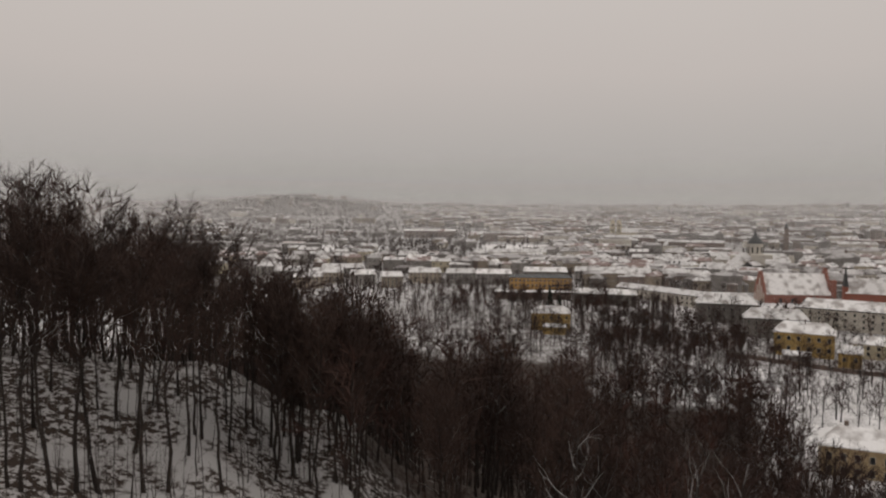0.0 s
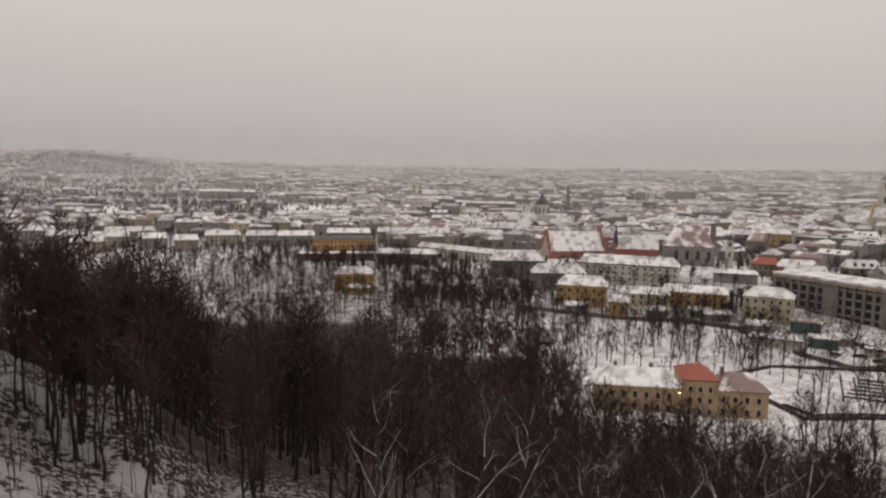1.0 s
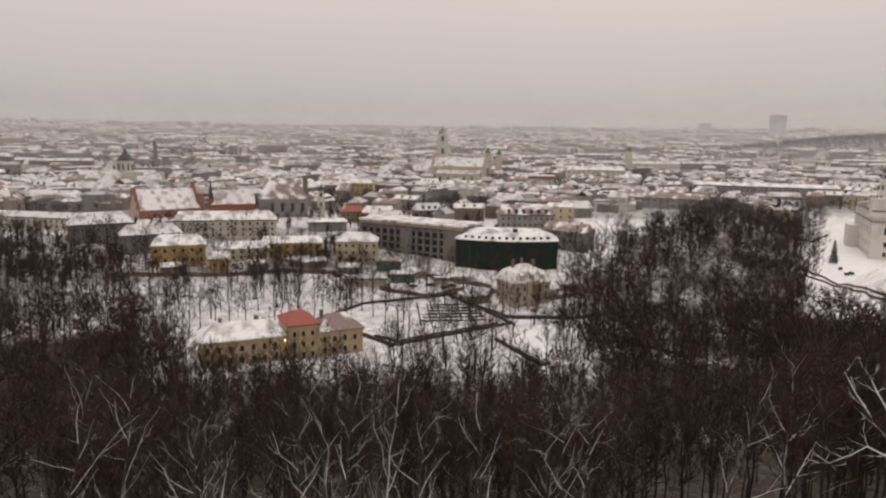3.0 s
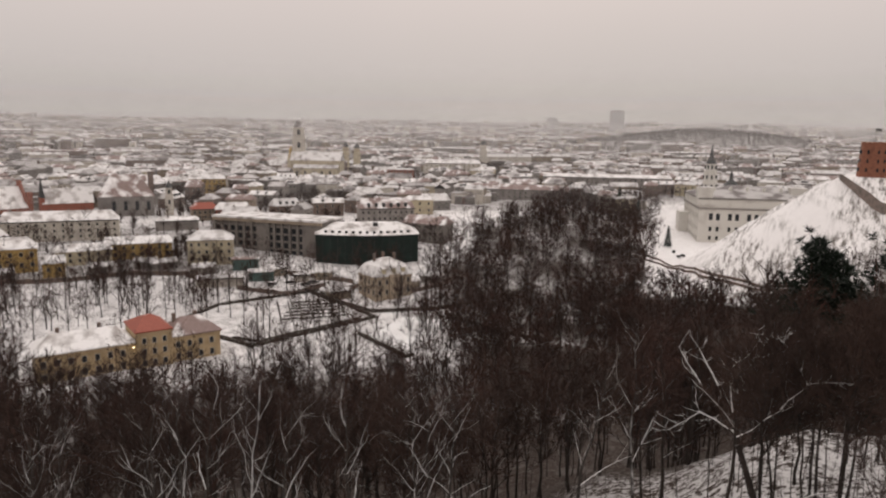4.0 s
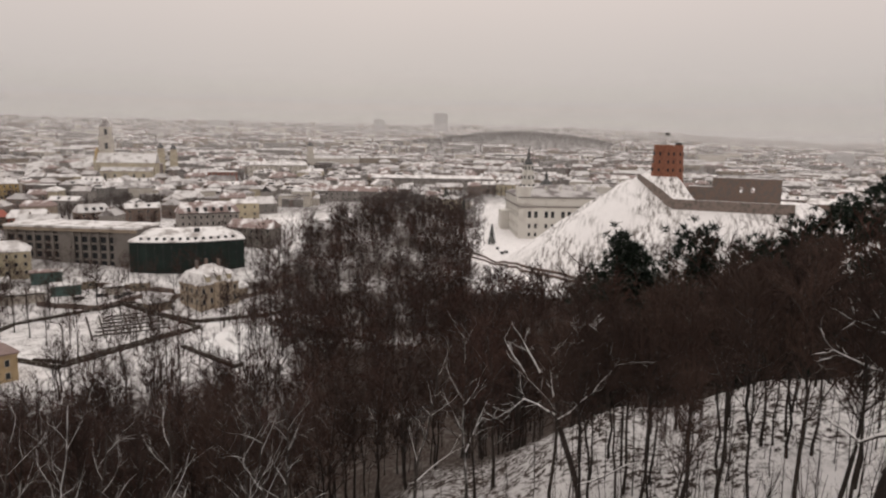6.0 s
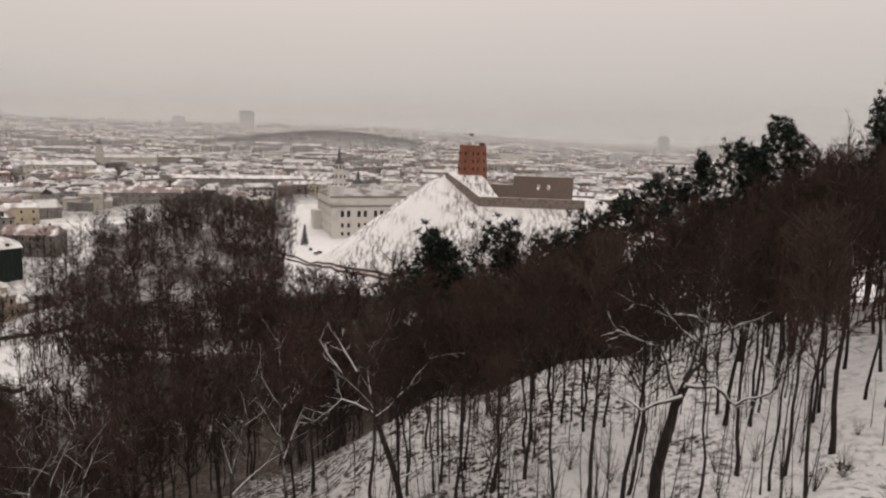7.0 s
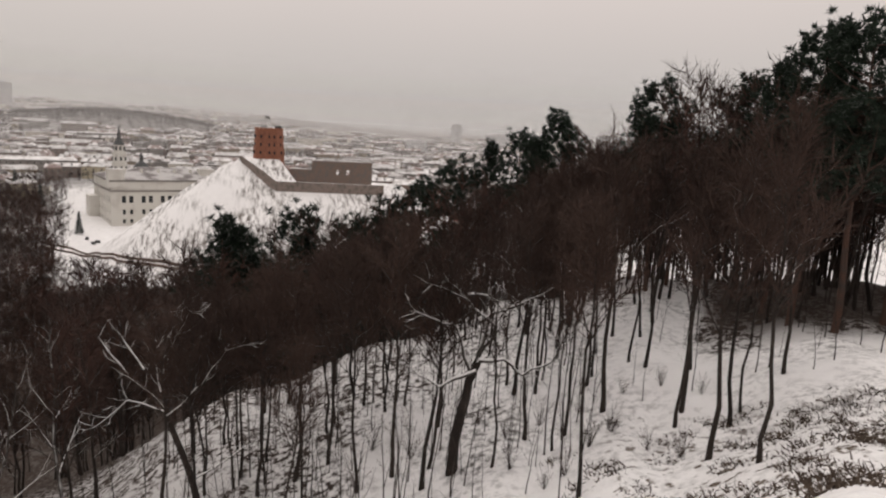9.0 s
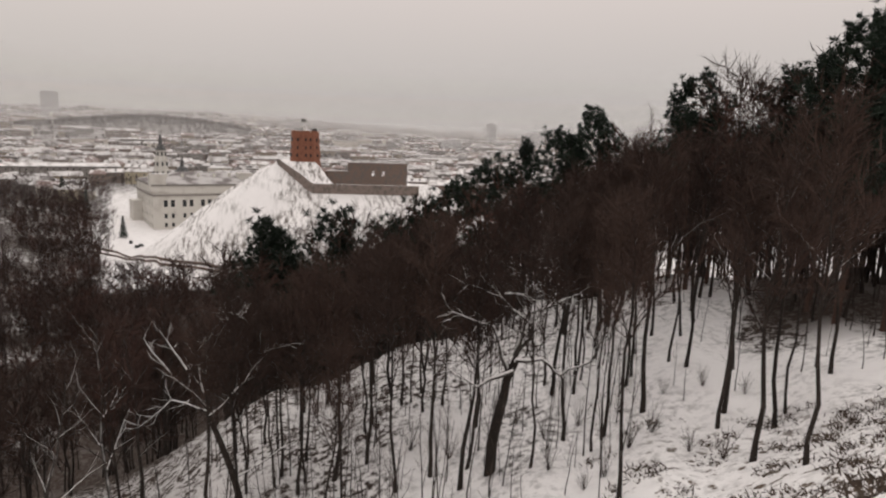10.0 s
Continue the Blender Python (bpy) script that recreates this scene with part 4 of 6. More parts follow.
# yellow mansard house at the park crossing
def park_house():
    top = new("park_house")
    part("wall", *joined(box(-8.5, 8.5, -7, 7, -3, 8), box(-8.7, 8.7, -7.2, 7.2, 7.4, 7.9), box(-2.5, 2.5, -8, -7, -3, 8.6)), M_sand, top)
    x, y = 9.1, 7.6
    low = [(-x, -y, 8), (x, -y, 8), (x, y, 8), (-x, y, 8), (-6.8, -5.3, 11.6), (6.8, -5.3, 11.6), (6.8, 5.3, 11.6), (-6.8, 5.3, 11.6), (-2, 0, 14), (2, 0, 14)]
    f = [(0, 1, 5, 4), (1, 2, 6, 5), (2, 3, 7, 6), (3, 0, 4, 7), (4, 5, 9, 8), (6, 7, 8, 9), (5, 6, 9), (7, 4, 8), (3, 2, 1, 0)]
    cover = part("roof", low, f, M_snowroof, top, "snowy mansard roof")
    for u in (-4.6, 0, 4.6):
        part("dormer", *box(u - 0.9, u + 0.9, -7.0, -5, 8.8, 10.8), M_cream, cover)
        part("dormer_roof", [(x + u, y - 6.0, z) for x, y, z in gable(1.9, 2.4, 10.8, 0.8, 0.2, 0.15)[0]], gable(1.9, 2.4, 10.8, 0.8, 0.2, 0.15)[1], M_snowroof, cover)
    for u, w in ((-4.5, 1), (3.5, -1.5), (0.5, 2.5)):
        part("chimney", *box(u - 0.5, u + 0.5, w - 0.5, w + 0.5, 11, 15.6), M_ruin, cover)
    windows(top, 17, 14, 0.3, 7.2, 2, 5, "flr", 1.1, 1.8, 4)
    part("lean_to", *box(8.5, 15, -4, 4, -3, 4), M_beige, top)
    v, f = gable(6.5, 8, 4, 1.2, hip=1)
    part("lean_to_roof", [(a + 11.7, b, c) for a, b, c in v], f, M_snowroof, top)
    top.matrix_world = pose(247, 170, z_at(247, 170), 0, 0, -24) @ Matrix.Diagonal((1.06, 1.06, 1.18, 1))
    landmark(247, 170, 20)
    return tagged(top, "sand-coloured two-storey house with a snowy mansard roof", "house")


park_house()
house("shed", "low garden shed with a snowy roof", *P(51.6, 296), 9, 6, 3, -30, M_beige, M_snowroof, 2, 0, chimneys=0)
house("kiosk", "small flat kiosk with a snowy roof", *P(48.6, 322), 7, 5, 3, -50, M_white, M_snowroof, 0.6, 1, chimneys=0)
house("kiosk", "teal site cabin with a snowy roof", *P(45.4, 326), 11, 7, 4, -45, M_teal, M_snowroof, 1, 1, chimneys=0)
house("site_shed", "long pale shed with a flat snowy roof", *P(42.2, 322), 20, 10, 3, -45, M_white, M_snowroof, 0.8, 1, chimneys=0)
house("site_hoarding", "teal sheet hoarding shed beside the yellow house", *P(44.2, 345), 12, 5, 5, -45, M_teal, M_oldroof, 0.8, 0, chimneys=0)


# the block wrapped in green netting, with a bowed front
def netted_block():
    top = new("netted_building")
    n = 14
    front = [(26 * (2 * i / n - 1), -9 * math.cos((2 * i / n - 1) * 1.2) - 2) for i in range(n + 1)]
    ring = front + [(26, 16), (-26, 16)]
    k = len(ring)
    v = [(x, y, -4) for x, y in ring] + [(x, y, 15.5) for x, y in ring]
    f = [(i, (i + 1) % k, k + (i + 1) % k, k + i) for i in range(k)] + [tuple(range(k, 2 * k))]
    part("netting", v, f, M_green, top, "dark green scaffold netting")
    rv = [(x * 1.02, y * 1.04, 15.5) for x, y in ring] + [(x * 1.02, y * 1.04, 15.9) for x, y in ring] + [(x * 0.62, y * 0.3 + 3, 20.5) for x, y in ring]
    rf = [(i, (i + 1) % k, k + (i + 1) % k, k + i) for i in range(k)] + [(k + i, k + (i + 1) % k, 2 * k + (i + 1) % k, 2 * k + i) for i in range(k)] + [tuple(range(2 * k, 3 * k))]
    cover = part("roof", rv, rf, M_snowroof, top)
    for i in range(1, n):
        x, y = front[i]
        part("dormer", *joined(box(x * 0.93 - 0.7, x * 0.93 + 0.7, y * 0.9, y * 0.9 + 2, 16.2, 17.6)), M_dark, cover)
        part("scaffold_pole", *box(x - 0.06, x + 0.06, y - 0.35, y - 0.2, -2, 16.2), M_dark, top)
    part("roof_hatch", *box(3, 5.5, -3, 0, 18, 21), M_dark, top)
    top.matrix_world = pose(289, 210, 4.5, 0, 0, -54)
    landmark(289, 210, 42)
    return tagged(top, "office block wrapped in green netting under a snowy roof", "building")


netted_block()


def concrete_block():
    """An unfinished concrete office with a deep grid of openings."""
    top = new("concrete_building")
    w, d, h = 66, 22, 19
    part("wall", *box(-w / 2, w / 2, -d / 2 + 1, d / 2, -4, h), M_concrete, top)
    part("roof", *joined(box(-w / 2 - 0.8, w / 2 + 0.8, -d / 2 - 0.8, d / 2 + 0.8, h, h + 1.0)), M_snowroof, top)
    part("cornice", *box(-w / 2 - 0.6, w / 2 + 0.6, -d / 2 - 0.6, -d / 2 + 0.9, h - 1.6, h - 0.01), M_beige, top)
    for i in range(15):
        u = -w / 2 + i * w / 14
        part("pier", *box(u - 0.7, u + 0.7, -d / 2, -d / 2 + 1, -4, h - 1.6), M_concrete, top)
    for i in range(5):
        z = i * 3.9 - 0.5
        part("beam", *box(-w / 2 + 0.7, w / 2 - 0.7, -d / 2 + 0.15, -d / 2 + 1, z, z + 0.9), M_concrete, top)
    for i in range(4):
        for k in range(14):
            u = -w / 2 + (k + 0.5) * w / 14
            part("window", *box(u - 1.5, u + 1.5, -d / 2 + 0.85, -d / 2 + 0.98, i * 3.9 + 0.5, i * 3.9 + 3.2), M_glass, top)
    part("blank_bay", *box(w / 2 - 11, w / 2 - 0.5, -d / 2 - 0.25, -d / 2 + 0.5, -4, h - 1.7), M_concrete, top)
    part("blank_bay", *box(-6, 2, -d / 2 - 0.25, -d / 2 + 0.5, -4, h - 1.7), M_concrete, top)
    top.matrix_world = pose(281, 264, 6, 0, 0, -80)
    landmark(281, 264, 42)
    return tagged(top, "grey concrete office block with deep window bays", "building")


concrete_block()
YARD = "yellow building with snowy roof beside the park"
house("ochre_house", "ochre two-storey house with snowy mansard roof", 171, 326, 25, 14, 10, -30, M_yellow, M_snowroof, 4.5, 4, 2, 6, "fr", 3, ww=1.4, wh=1.9)
house("gable_house", "small ochre gable house by the wall", *P(30.6, 352), 9, 7, 6, -30, M_yellow, M_snowroof, 3, 0, 1, 2, "f", 1)
house("cream_house", "cream three-storey house with a snowy hipped roof", 240, 270, 21, 14, 11.5, -46, M_cream, M_snowroof, 4, 5, 3, 6, "fr", 3, ww=1.1, wh=1.6)
house("ochre_range", "low ochre range with a snowy roof", *P(36.3, 378), 32, 11, 7, -38, M_yellow, M_snowroof, 3, 2, 2, 8, "f", 3)
house("cream_range", "low cream range with a snowy roof", *P(32.6, 372), 24, 10, 6, -30, M_cream, M_snowroof, 3, 2, 2, 6, "f", 2)
house("monastery_range", "long pale monastery range with snowy roof and chimneys", *P(31.2, 425), 58, 13, 10, -38, M_white, M_snowroof, 5, 4, 3, 14, "fr", 6, ww=1, wh=1.5)
house("monastery_wing", "grey monastery wing under a deep snowy roof", *P(25.7, 398), 30, 14, 9, -20, M_grey, M_snowroof, 5, 4, 3, 8, "fr", 3, ww=1, wh=1.5)
house("monastery_wing", "grey monastery wing under a deep snowy roof", *P(22.3, 428), 32, 16, 10, -15, M_grey, M_snowroof, 6, 6, 2, 8, "fr", 3)
house("orange_school", "long orange building with dark flat-pitched roof", *P(8.0, 522), 45, 13, 11, -5, M_orange, M_dark, 2.0, 3, 3, 15, "f", 2, ww=1.3, wh=1.7, category="building")
house("brick_shed", "low dark brick shed with a snowy edge", *P(7.4, 488), 52, 10, 5, -5, M_ruin, M_snowroof, 0.6, 1, chimneys=0)
house("yellow_villa", "small yellow villa with a snowy hipped roof", *P(8.9, 390), 21, 12, 8.5, -8, M_yellow, M_snowroof, 3.5, 4, 2, 5, "fr", 2)
house("villa_porch", "low porch with a snowy roof before the villa", *P(9.2, 378), 12, 6, 3.5, -8, M_yellow, M_snowroof, 1.5, 2, chimneys=0)
house("long_barrack", "long narrow pale building with a snowy roof", *P(17.6, 494), 78, 10, 6.5, -60, M_white, M_snowroof, 3.2, 1, 2, 20, "f", 6)
house("long_barrack", "long narrow pale building with a snowy roof", *P(13.2, 470), 40, 11, 7, -20, M_grey, M_snowroof, 3.2, 1, 2, 12, "f", 3)
for a_, r_, w_ in ((-1.5, 575, 26), (1.5, 570, 24), (4.2, 568, 28), (8.4, 590, 36), (12.2, 600, 30), (-6.6, 560, 20), (-9.6, 575, 28), (-12.5, 590, 24), (-8.2, 610, 36), (-14.5, 630, 30), (-4.2, 545, 16), (-11, 545, 22)):
    house("terrace_house", "grey terrace house with a snowy roof", *P(a_, r_), w_, 12, 8.5, -a_ + 3, M_beige if r_ % 2 else M_grey, M_snowroof, 3.5, 1, 3, int(w_ / 3), "f", 3, "terrace below the hill", ww=1.1, wh=1.6)
    landmark(*P(a_, r_), 14)


def bernardine():
    top = new("brick_church")
    part("wall", *joined(box(-28, 28, -11, 11, -6, 14), box(-28.3, 28.3, -11.3, 11.3, 13.2, 13.9)), M_brick, top)
    cover = part("roof", *gable(56, 22, 14, 16, 0.6, 0.4), M_snowroof, top)
    v = [(-29, -12, -6), (-29, 12, -6), (-29, 12, 17), (-29, 7, 25), (-29, 3, 32), (-29, -3, 32), (-29, -7, 25), (-29, -12, 17)]
    gv = v + [(x + 1.2, y, z) for x, y, z in v]
    gf = [(0, 1, 2, 3, 4, 5, 6, 7), tuple(range(15, 7, -1))] + [((i + 1) % 8, i, i + 8, (i + 1) % 8 + 8) for i in range(8)]
    part("west_gable", gv, gf, M_brick, top)
    for y in (-9, -4.5, 0, 4.5, 9):
        hh = 31 - abs(y) * 1.3
        part("niche", *box(-29.15, -28.95, y - 1.1, y + 1.1, 4, hh - 4), M_white, top, "white plastered niche")
        part("pinnacle", *joined(box(-29.2, -27.6, y - 0.6, y + 0.6, hh - 5, hh + 1)), M_brick, top)
    ev = [(27, -11.5, 10), (27, 11.5, 10), (27, 8, 24), (27, 2, 35), (27, -2, 35), (27, -8, 24)]
    gv = ev + [(x + 1.4, y, z) for x, y, z in ev]
    part("east_gable", gv, [tuple(range(6)), tuple(range(11, 5, -1))] + [((i + 1) % 6, i, i + 6, (i + 1) % 6 + 6) for i in range(6)], M_brick, top)
    for x in (-20, -10, 0, 10, 20):
        part("buttress", *box(x - 0.9, x + 0.9, -13, -11, -6, 11), M_brick, top)
        part("window", *box(x + 4, x + 6.4, -11.12, -11.0, 3, 11), M_glass, top)
        part("roof_vent", *box(x + 2, x + 3.2, -8, -7, 16, 19.2), M_dark, cover)
    part("stair_turret", *joined(box(28, 32, -12, -8, -6, 26)), M_brick, top)
    top.matrix_world = pose(237, 469, 8.5, 0, 0, -6) @ Matrix.Diagonal((0.74, 0.88, 0.84, 1))
    landmark(233, 474, 38)
    return tagged(top, "red brick church with striped gable and huge snowy roof", "church")


bernardine()


def spire_shape(x, y, z0, base, tip, n=8):
    v = [(x + base * math.cos(2 * math.pi * i / n), y + base * math.sin(2 * math.pi * i / n), z0) for i in range(n)] + [(x, y, tip)]
    return v, [(i, (i + 1) % n, n) for i in range(n)] + [tuple(range(n - 1, -1, -1))]


def drum(x, y, r0, r1, z0, z1, n=16):
    v = [(x + r * math.cos(2 * math.pi * i / n), y + r * math.sin(2 * math.pi * i / n), z) for r, z in ((r0, z0), (r1, z1)) for i in range(n)]
    return v, [(i, (i + 1) % n, n + (i + 1) % n, n + i) for i in range(n)] + [tuple(range(n, 2 * n))]


def gothic_church():
    top = new("gothic_church")
    part("wall", *box(-14, 14, -5, 5, -5, 11), M_brick, top)
    part("roof", *gable(28, 10, 11, 9), M_snowroof, top)
    for y, tip in ((-4, 25), (0, 29), (4, 25)):
        part("turret", *joined(box(-15.5, -13, y - 1.2, y + 1.2, -5, 15)), M_brick, top)
        part("spire", *spire_shape(-14.2, y, 15, 1.5, tip), M_dark, top)
    top.matrix_world = pose(*P(31.8, 500), 14, 0, 0, -25)
    landmark(*P(31.8, 500), 18)
    return tagged(top, "small brick gothic church with dark slim spires", "church")


gothic_church()


def grey_church():
    top = new("grey_church")
    part("wall", *joined(box(-17, 17, -11, 11, -6, 13), box(-17.3, 17.3, -11.3, 11.3, 12, 12.8)), M_grey, top)
    part("roof", *gable(34, 22, 13, 14, hip=9), M_oldroof, top, "steep roof with thin snow")
    for x in (-11, -4, 3, 10):
        part("buttress", *box(x - 0.8, x + 0.8, -12.4, -11, -6, 10), M_grey, top)
        part("window", *box(x + 2.4, x + 4.6, -11.12, -11, 4, 10), M_glass, top)
    part("rear_gable", *joined(box(14, 17.5, -4, 4, 8, 29)), M_ruin, top)
    top.matrix_world = pose(*P(35.7, 515), 14.5, 0, 0, -36)
    landmark(*P(35.7, 515), 24)
    return tagged(top, "grey plastered church with a steep thinly snowed roof", "church")


grey_church()


def small_belfry():
    top = new("small_belfry")
    part("shaft", *joined(box(-2.6, 2.6, -2.6, 2.6, -5, 14), box(-2.1, 2.1, -2.1, 2.1, 14, 19)), M_white, top)
    part("cap", *spire_shape(0, 0, 19, 2.6, 24), M_dark, top)
    for z in (8, 15):
        part("opening", *box(-0.7, 0.7, -2.7, -2.0, z, z + 3), M_glass, top)
    top.matrix_world = pose(*P(38.7, 505), 14, 0, 0, -38)
    landmark(*P(38.7, 505), 8)
    return tagged(top, "small white belfry with a dark cap", "belfry")


small_belfry()


def orthodox():
    top = new("white_cathedral")
    part("wall", *joined(box(-26, 26, -14, 14, -6, 16), box(-26.3, 26.3, -14.3, 14.3, 15, 15.8), box(-9, 9, -18, 18, -6, 22)), M_white, top)
    part("roof", *gable(52, 28, 16, 7, hip=8), M_snowroof, top)
    for x in (-25, 25):
        for y in (-13, 13):
            part("corner_turret", *box(x - 2, x + 2, y - 2, y + 2, -6, 21), M_white, top)
    part("drum", *drum(-6, 0, 7, 7, 18, 32), M_white, top)
    for i in range(10):
        w = 2 * math.pi * i / 10
        part("drum_window", *box(-6 + 7 * math.cos(w) - 0.6, -6 + 7 * math.cos(w) + 0.6, 7 * math.sin(w) - 0.6, 7 * math.sin(w) + 0.6, 23, 29), M_glass, top)
    part("dome", *joined(drum(-6, 0, 7.6, 5.0, 32, 36), drum(-6, 0, 5.0, 2.0, 36, 39.5), spire_shape(-6, 0, 39.5, 2.0, 46)), M_dark, top, "dark pointed dome")
    part("snow_apse", *drum(-22, -10, 10, 4, 10, 22), M_snowroof, top)
    top.matrix_world = pose(*P(24.7, 720), 15.5, 0, 0, -25)
    landmark(*P(24.6, 720), 34)
    return tagged(top, "white cathedral with a drum and dark dome", "church")


orthodox()


def university_church():
    top = new("yellow_church")
    part("wall", *joined(box(-28, 28, -12, 12, -8, 20), box(-28.3, 28.3, -12.3, 12.3, 19, 19.8), box(-29.5, -27.5, -13, 13, -8, 24)), M_cream, top)
    part("roof", *gable(56, 24, 20, 9), M_snowroof, top)
    v = [(-29.6, -9, 24), (-29.6, 9, 24), (-29.6, 5, 31), (-29.6, 0, 35), (-29.6, -5, 31)]
    part("front_gable", v + [(x + 1.4, y, z) for x, y, z in v], [tuple(range(5)), tuple(range(9, 4, -1))] + [((i + 1) % 5, i, i + 5, (i + 1) % 5 + 5) for i in range(5)], M_yellow, top)
    part("side_aisle", *box(-22, 26, -19, -12, -8, 12), M_cream, top)
    part("aisle_roof", [(-22.5, -19.6, 12), (26.5, -19.6, 12), (26.5, -12, 15.5), (-22.5, -12, 15.5), (-22.5, -19.6, 12.4), (26.5, -19.6, 12.4), (26.5, -12, 15.9), (-22.5, -12, 15.9)],
         [(4, 5, 6, 7), (0, 1, 5, 4), (1, 2, 6, 5), (3, 0, 4, 7)], M_snowroof, top)
    for x in (-18, -9, 0, 9, 18):
        part("window", *box(x - 1.1, x + 1.1, -19.12, -19, 3, 9), M_glass, top)
    for y in (-6, 0, 6):
        part("window", *box(-29.7, -29.4, y - 1, y + 1, 8, 15), M_glass, top)
    top.matrix_world = pose(*P(50.0, 785), 21.5, 0, 0, -62)
    landmark(*P(50.0, 785), 40)
    tagged(top, "yellow baroque church with snowy roof and tall gable", "church")
    bell = new("bell_tower")
    part("shaft", *joined(box(-6, 6, -6, 6, -8, 30), box(-6.4, 6.4, -6.4, 6.4, 29.2, 30.2), box(-5.3, 5.3, -5.3, 5.3, 30, 46), box(-5.8, 5.8, -5.8, 5.8, 45.4, 46.4), box(-4.4, 4.4, -4.4, 4.4, 46, 56)), M_white, bell)
    part("cap", *joined(drum(0, 0, 4.8, 2.6, 56, 60, 8), drum(0, 0, 2.0, 2.0, 60, 63, 8), spire_shape(0, 0, 63, 2.4, 66)), M_thinsnow, bell)
    for z, s in ((6, 6), (18, 6), (34, 5.3), (48, 4.4)):
        part("opening", *box(-1.2, 1.2, -s - 0.1, -s + 0.3, z, z + 6), M_glass, bell)
        part("opening", *box(-s - 0.1, -s + 0.3, -1.2, 1.2, z, z + 6), M_glass, bell)
    bell.matrix_world = pose(*P(48.6, 800), 21, 0, 0, -50) @ Matrix.Diagonal((1.3, 1.3, 1.0, 1))
    return tagged(bell, "tall pale bell tower with stepped storeys and dark cap", "tower")


university_church()


def palace():
    top = new("palace")
    w, d, h = 74, 60, 25
    part("wall", *box(-w / 2, w / 2, -d / 2, d / 2, -12, h), M_palace, top)
    part("plinth", *box(-w / 2 - 0.4, w / 2 + 0.4, -d / 2 - 0.4, d / 2 + 0.4, -12, -6.6), M_palace, top)
    part("string_course", *box(-w / 2 - 0.35, w / 2 + 0.35, -d / 2 - 0.35, d / 2 + 0.35, 9.2, 9.7), M_palace, top)
    part("cornice", *joined(box(-w / 2 - 0.5, w / 2 + 0.5, -d / 2 - 0.5, d / 2 + 0.5, 18.2, 18.6), box(-w / 2 - 1.0, w / 2 + 1.0, -d / 2 - 1.0, d / 2 + 1.0, 18.6, 19.3)), M_grey, top, "dark grey moulded cornice")
    part("eave_moulding", *box(-w / 2 - 0.8, w / 2 + 0.8, -d / 2 - 0.8, d / 2 + 0.8, h - 0.6, h + 0.25), M_grey, top, "dark grey eave moulding")
    for k in range(26):
        u = -w / 2 + 1.0 + k * (w - 2) / 25
        part("frieze_post", *box(u - 0.35, u + 0.35, -d / 2 - 0.22, -d / 2, 19.3, h - 0.6), M_palace, top)
    cover = part("roof", *gable(w - 1, d - 1, h + 0.25, 6, 0, 0.3, 22), M_thinsnow, top, "dark roof with thin snow")
    for u, v in ((-w / 2 + 3.2, -d / 2 + 3.2), (w / 2 - 14, -d / 2 + 14)):
        tower = part("attic_block", *joined(box(u - 4.5, u + 4.5, v - 3.6, v + 3.6, h - 4, h + 6), box(u - 4.9, u + 4.9, v - 4.0, v + 4.0, h + 6, h + 6.6)), M_palace, top)
        part("attic_roof", *box(u - 4.3, u + 4.3, v - 3.4, v + 3.4, h + 6.6, h + 6.9), M_snowroof, tower)
    for k in range(6):
        u = -26 + k * 10
        part("chimney", *box(u - 0.8, u + 0.8, -14, -12.4, h + 2, h + 6.2), M_palace, cover)
    part("side_wing", *box(-w / 2 - 6, -w / 2, d / 2 - 20, d / 2 - 6, -10, 12), M_palace, top)
    for i, (z, ww, wh) in enumerate(((11.5, 2.3, 4.2), (4.5, 1.7, 2.9), (-0.9, 1.6, 2.4))):
        for k in range(12):
            u = -w / 2 + 6.5 + k * 5.6 + (0.7 if k % 2 == 0 else -0.7)
            ob = new("window", window_mesh(ww, wh))
            ob.parent, ob.matrix_basis = top, pose(u, -d / 2 - 0.01, z)
        for k in range(7):
            ob = new("window", window_mesh(1.6, wh * 0.85))
            ob.parent, ob.matrix_basis = top, pose(0, 0, 0, 0, 0, -90) @ pose((k + 0.5) / 7 * d - d / 2, -w / 2 - 0.01, z)
    part("bay", *joined(box(2, 6, -d / 2 - 2.2, -d / 2, -12, 10), box(1.8, 6.2, -d / 2 - 2.4, -d / 2, 9.4, 10)), M_palace, top)
    part("bay_roof", *spire_shape(4, -d / 2 - 1.0, 10, 3.0, 16, 4), M_grey, top)
    top.matrix_world = pose(*P(84.2, 497), z_at(*P(83, 470)) + 2.2, 0, 0, -71)
    landmark(*P(85, 497), 60)
    return tagged(top, "cream-white palace block with rows of windows and attic", "palace")


palace()


def cathedral_belfry():
    top = new("cathedral_belfry")
    part("shaft", *joined(drum(0, 0, 7, 6.6, -4, 20, 20), drum(0, 0, 6.2, 6.2, 20, 28, 8), drum(0, 0, 5.6, 5.6, 28, 37, 8), drum(0, 0, 4.4, 4.4, 37, 43, 8)), M_palace, top)
    part("cap", *joined(drum(0, 0, 4.9, 1.8, 43, 48, 8), drum(0, 0, 1.5, 1.5, 48, 51, 8), spire_shape(0, 0, 51, 1.8, 59)), M_dark, top)
    for i in range(8):
        w = 2 * math.pi * (i + 0.5) / 8
        for z, r in ((22, 6.0), (30, 5.3), (38.5, 4.1)):
            part("opening", *box(r * math.cos(w) - 0.65, r * math.cos(w) + 0.65, r * math.sin(w) - 0.65, r * math.sin(w) + 0.65, z, z + 3.2), M_glass, top)
    x, y = P(81.2, 604)
    top.matrix_world = pose(x, y, z_at(x, y) - 5) @ Matrix.Scale(0.93, 4)
    landmark(x, y, 14)
    return tagged(top, "round white belfry with dark baroque cap", "belfry")


cathedral_belfry()


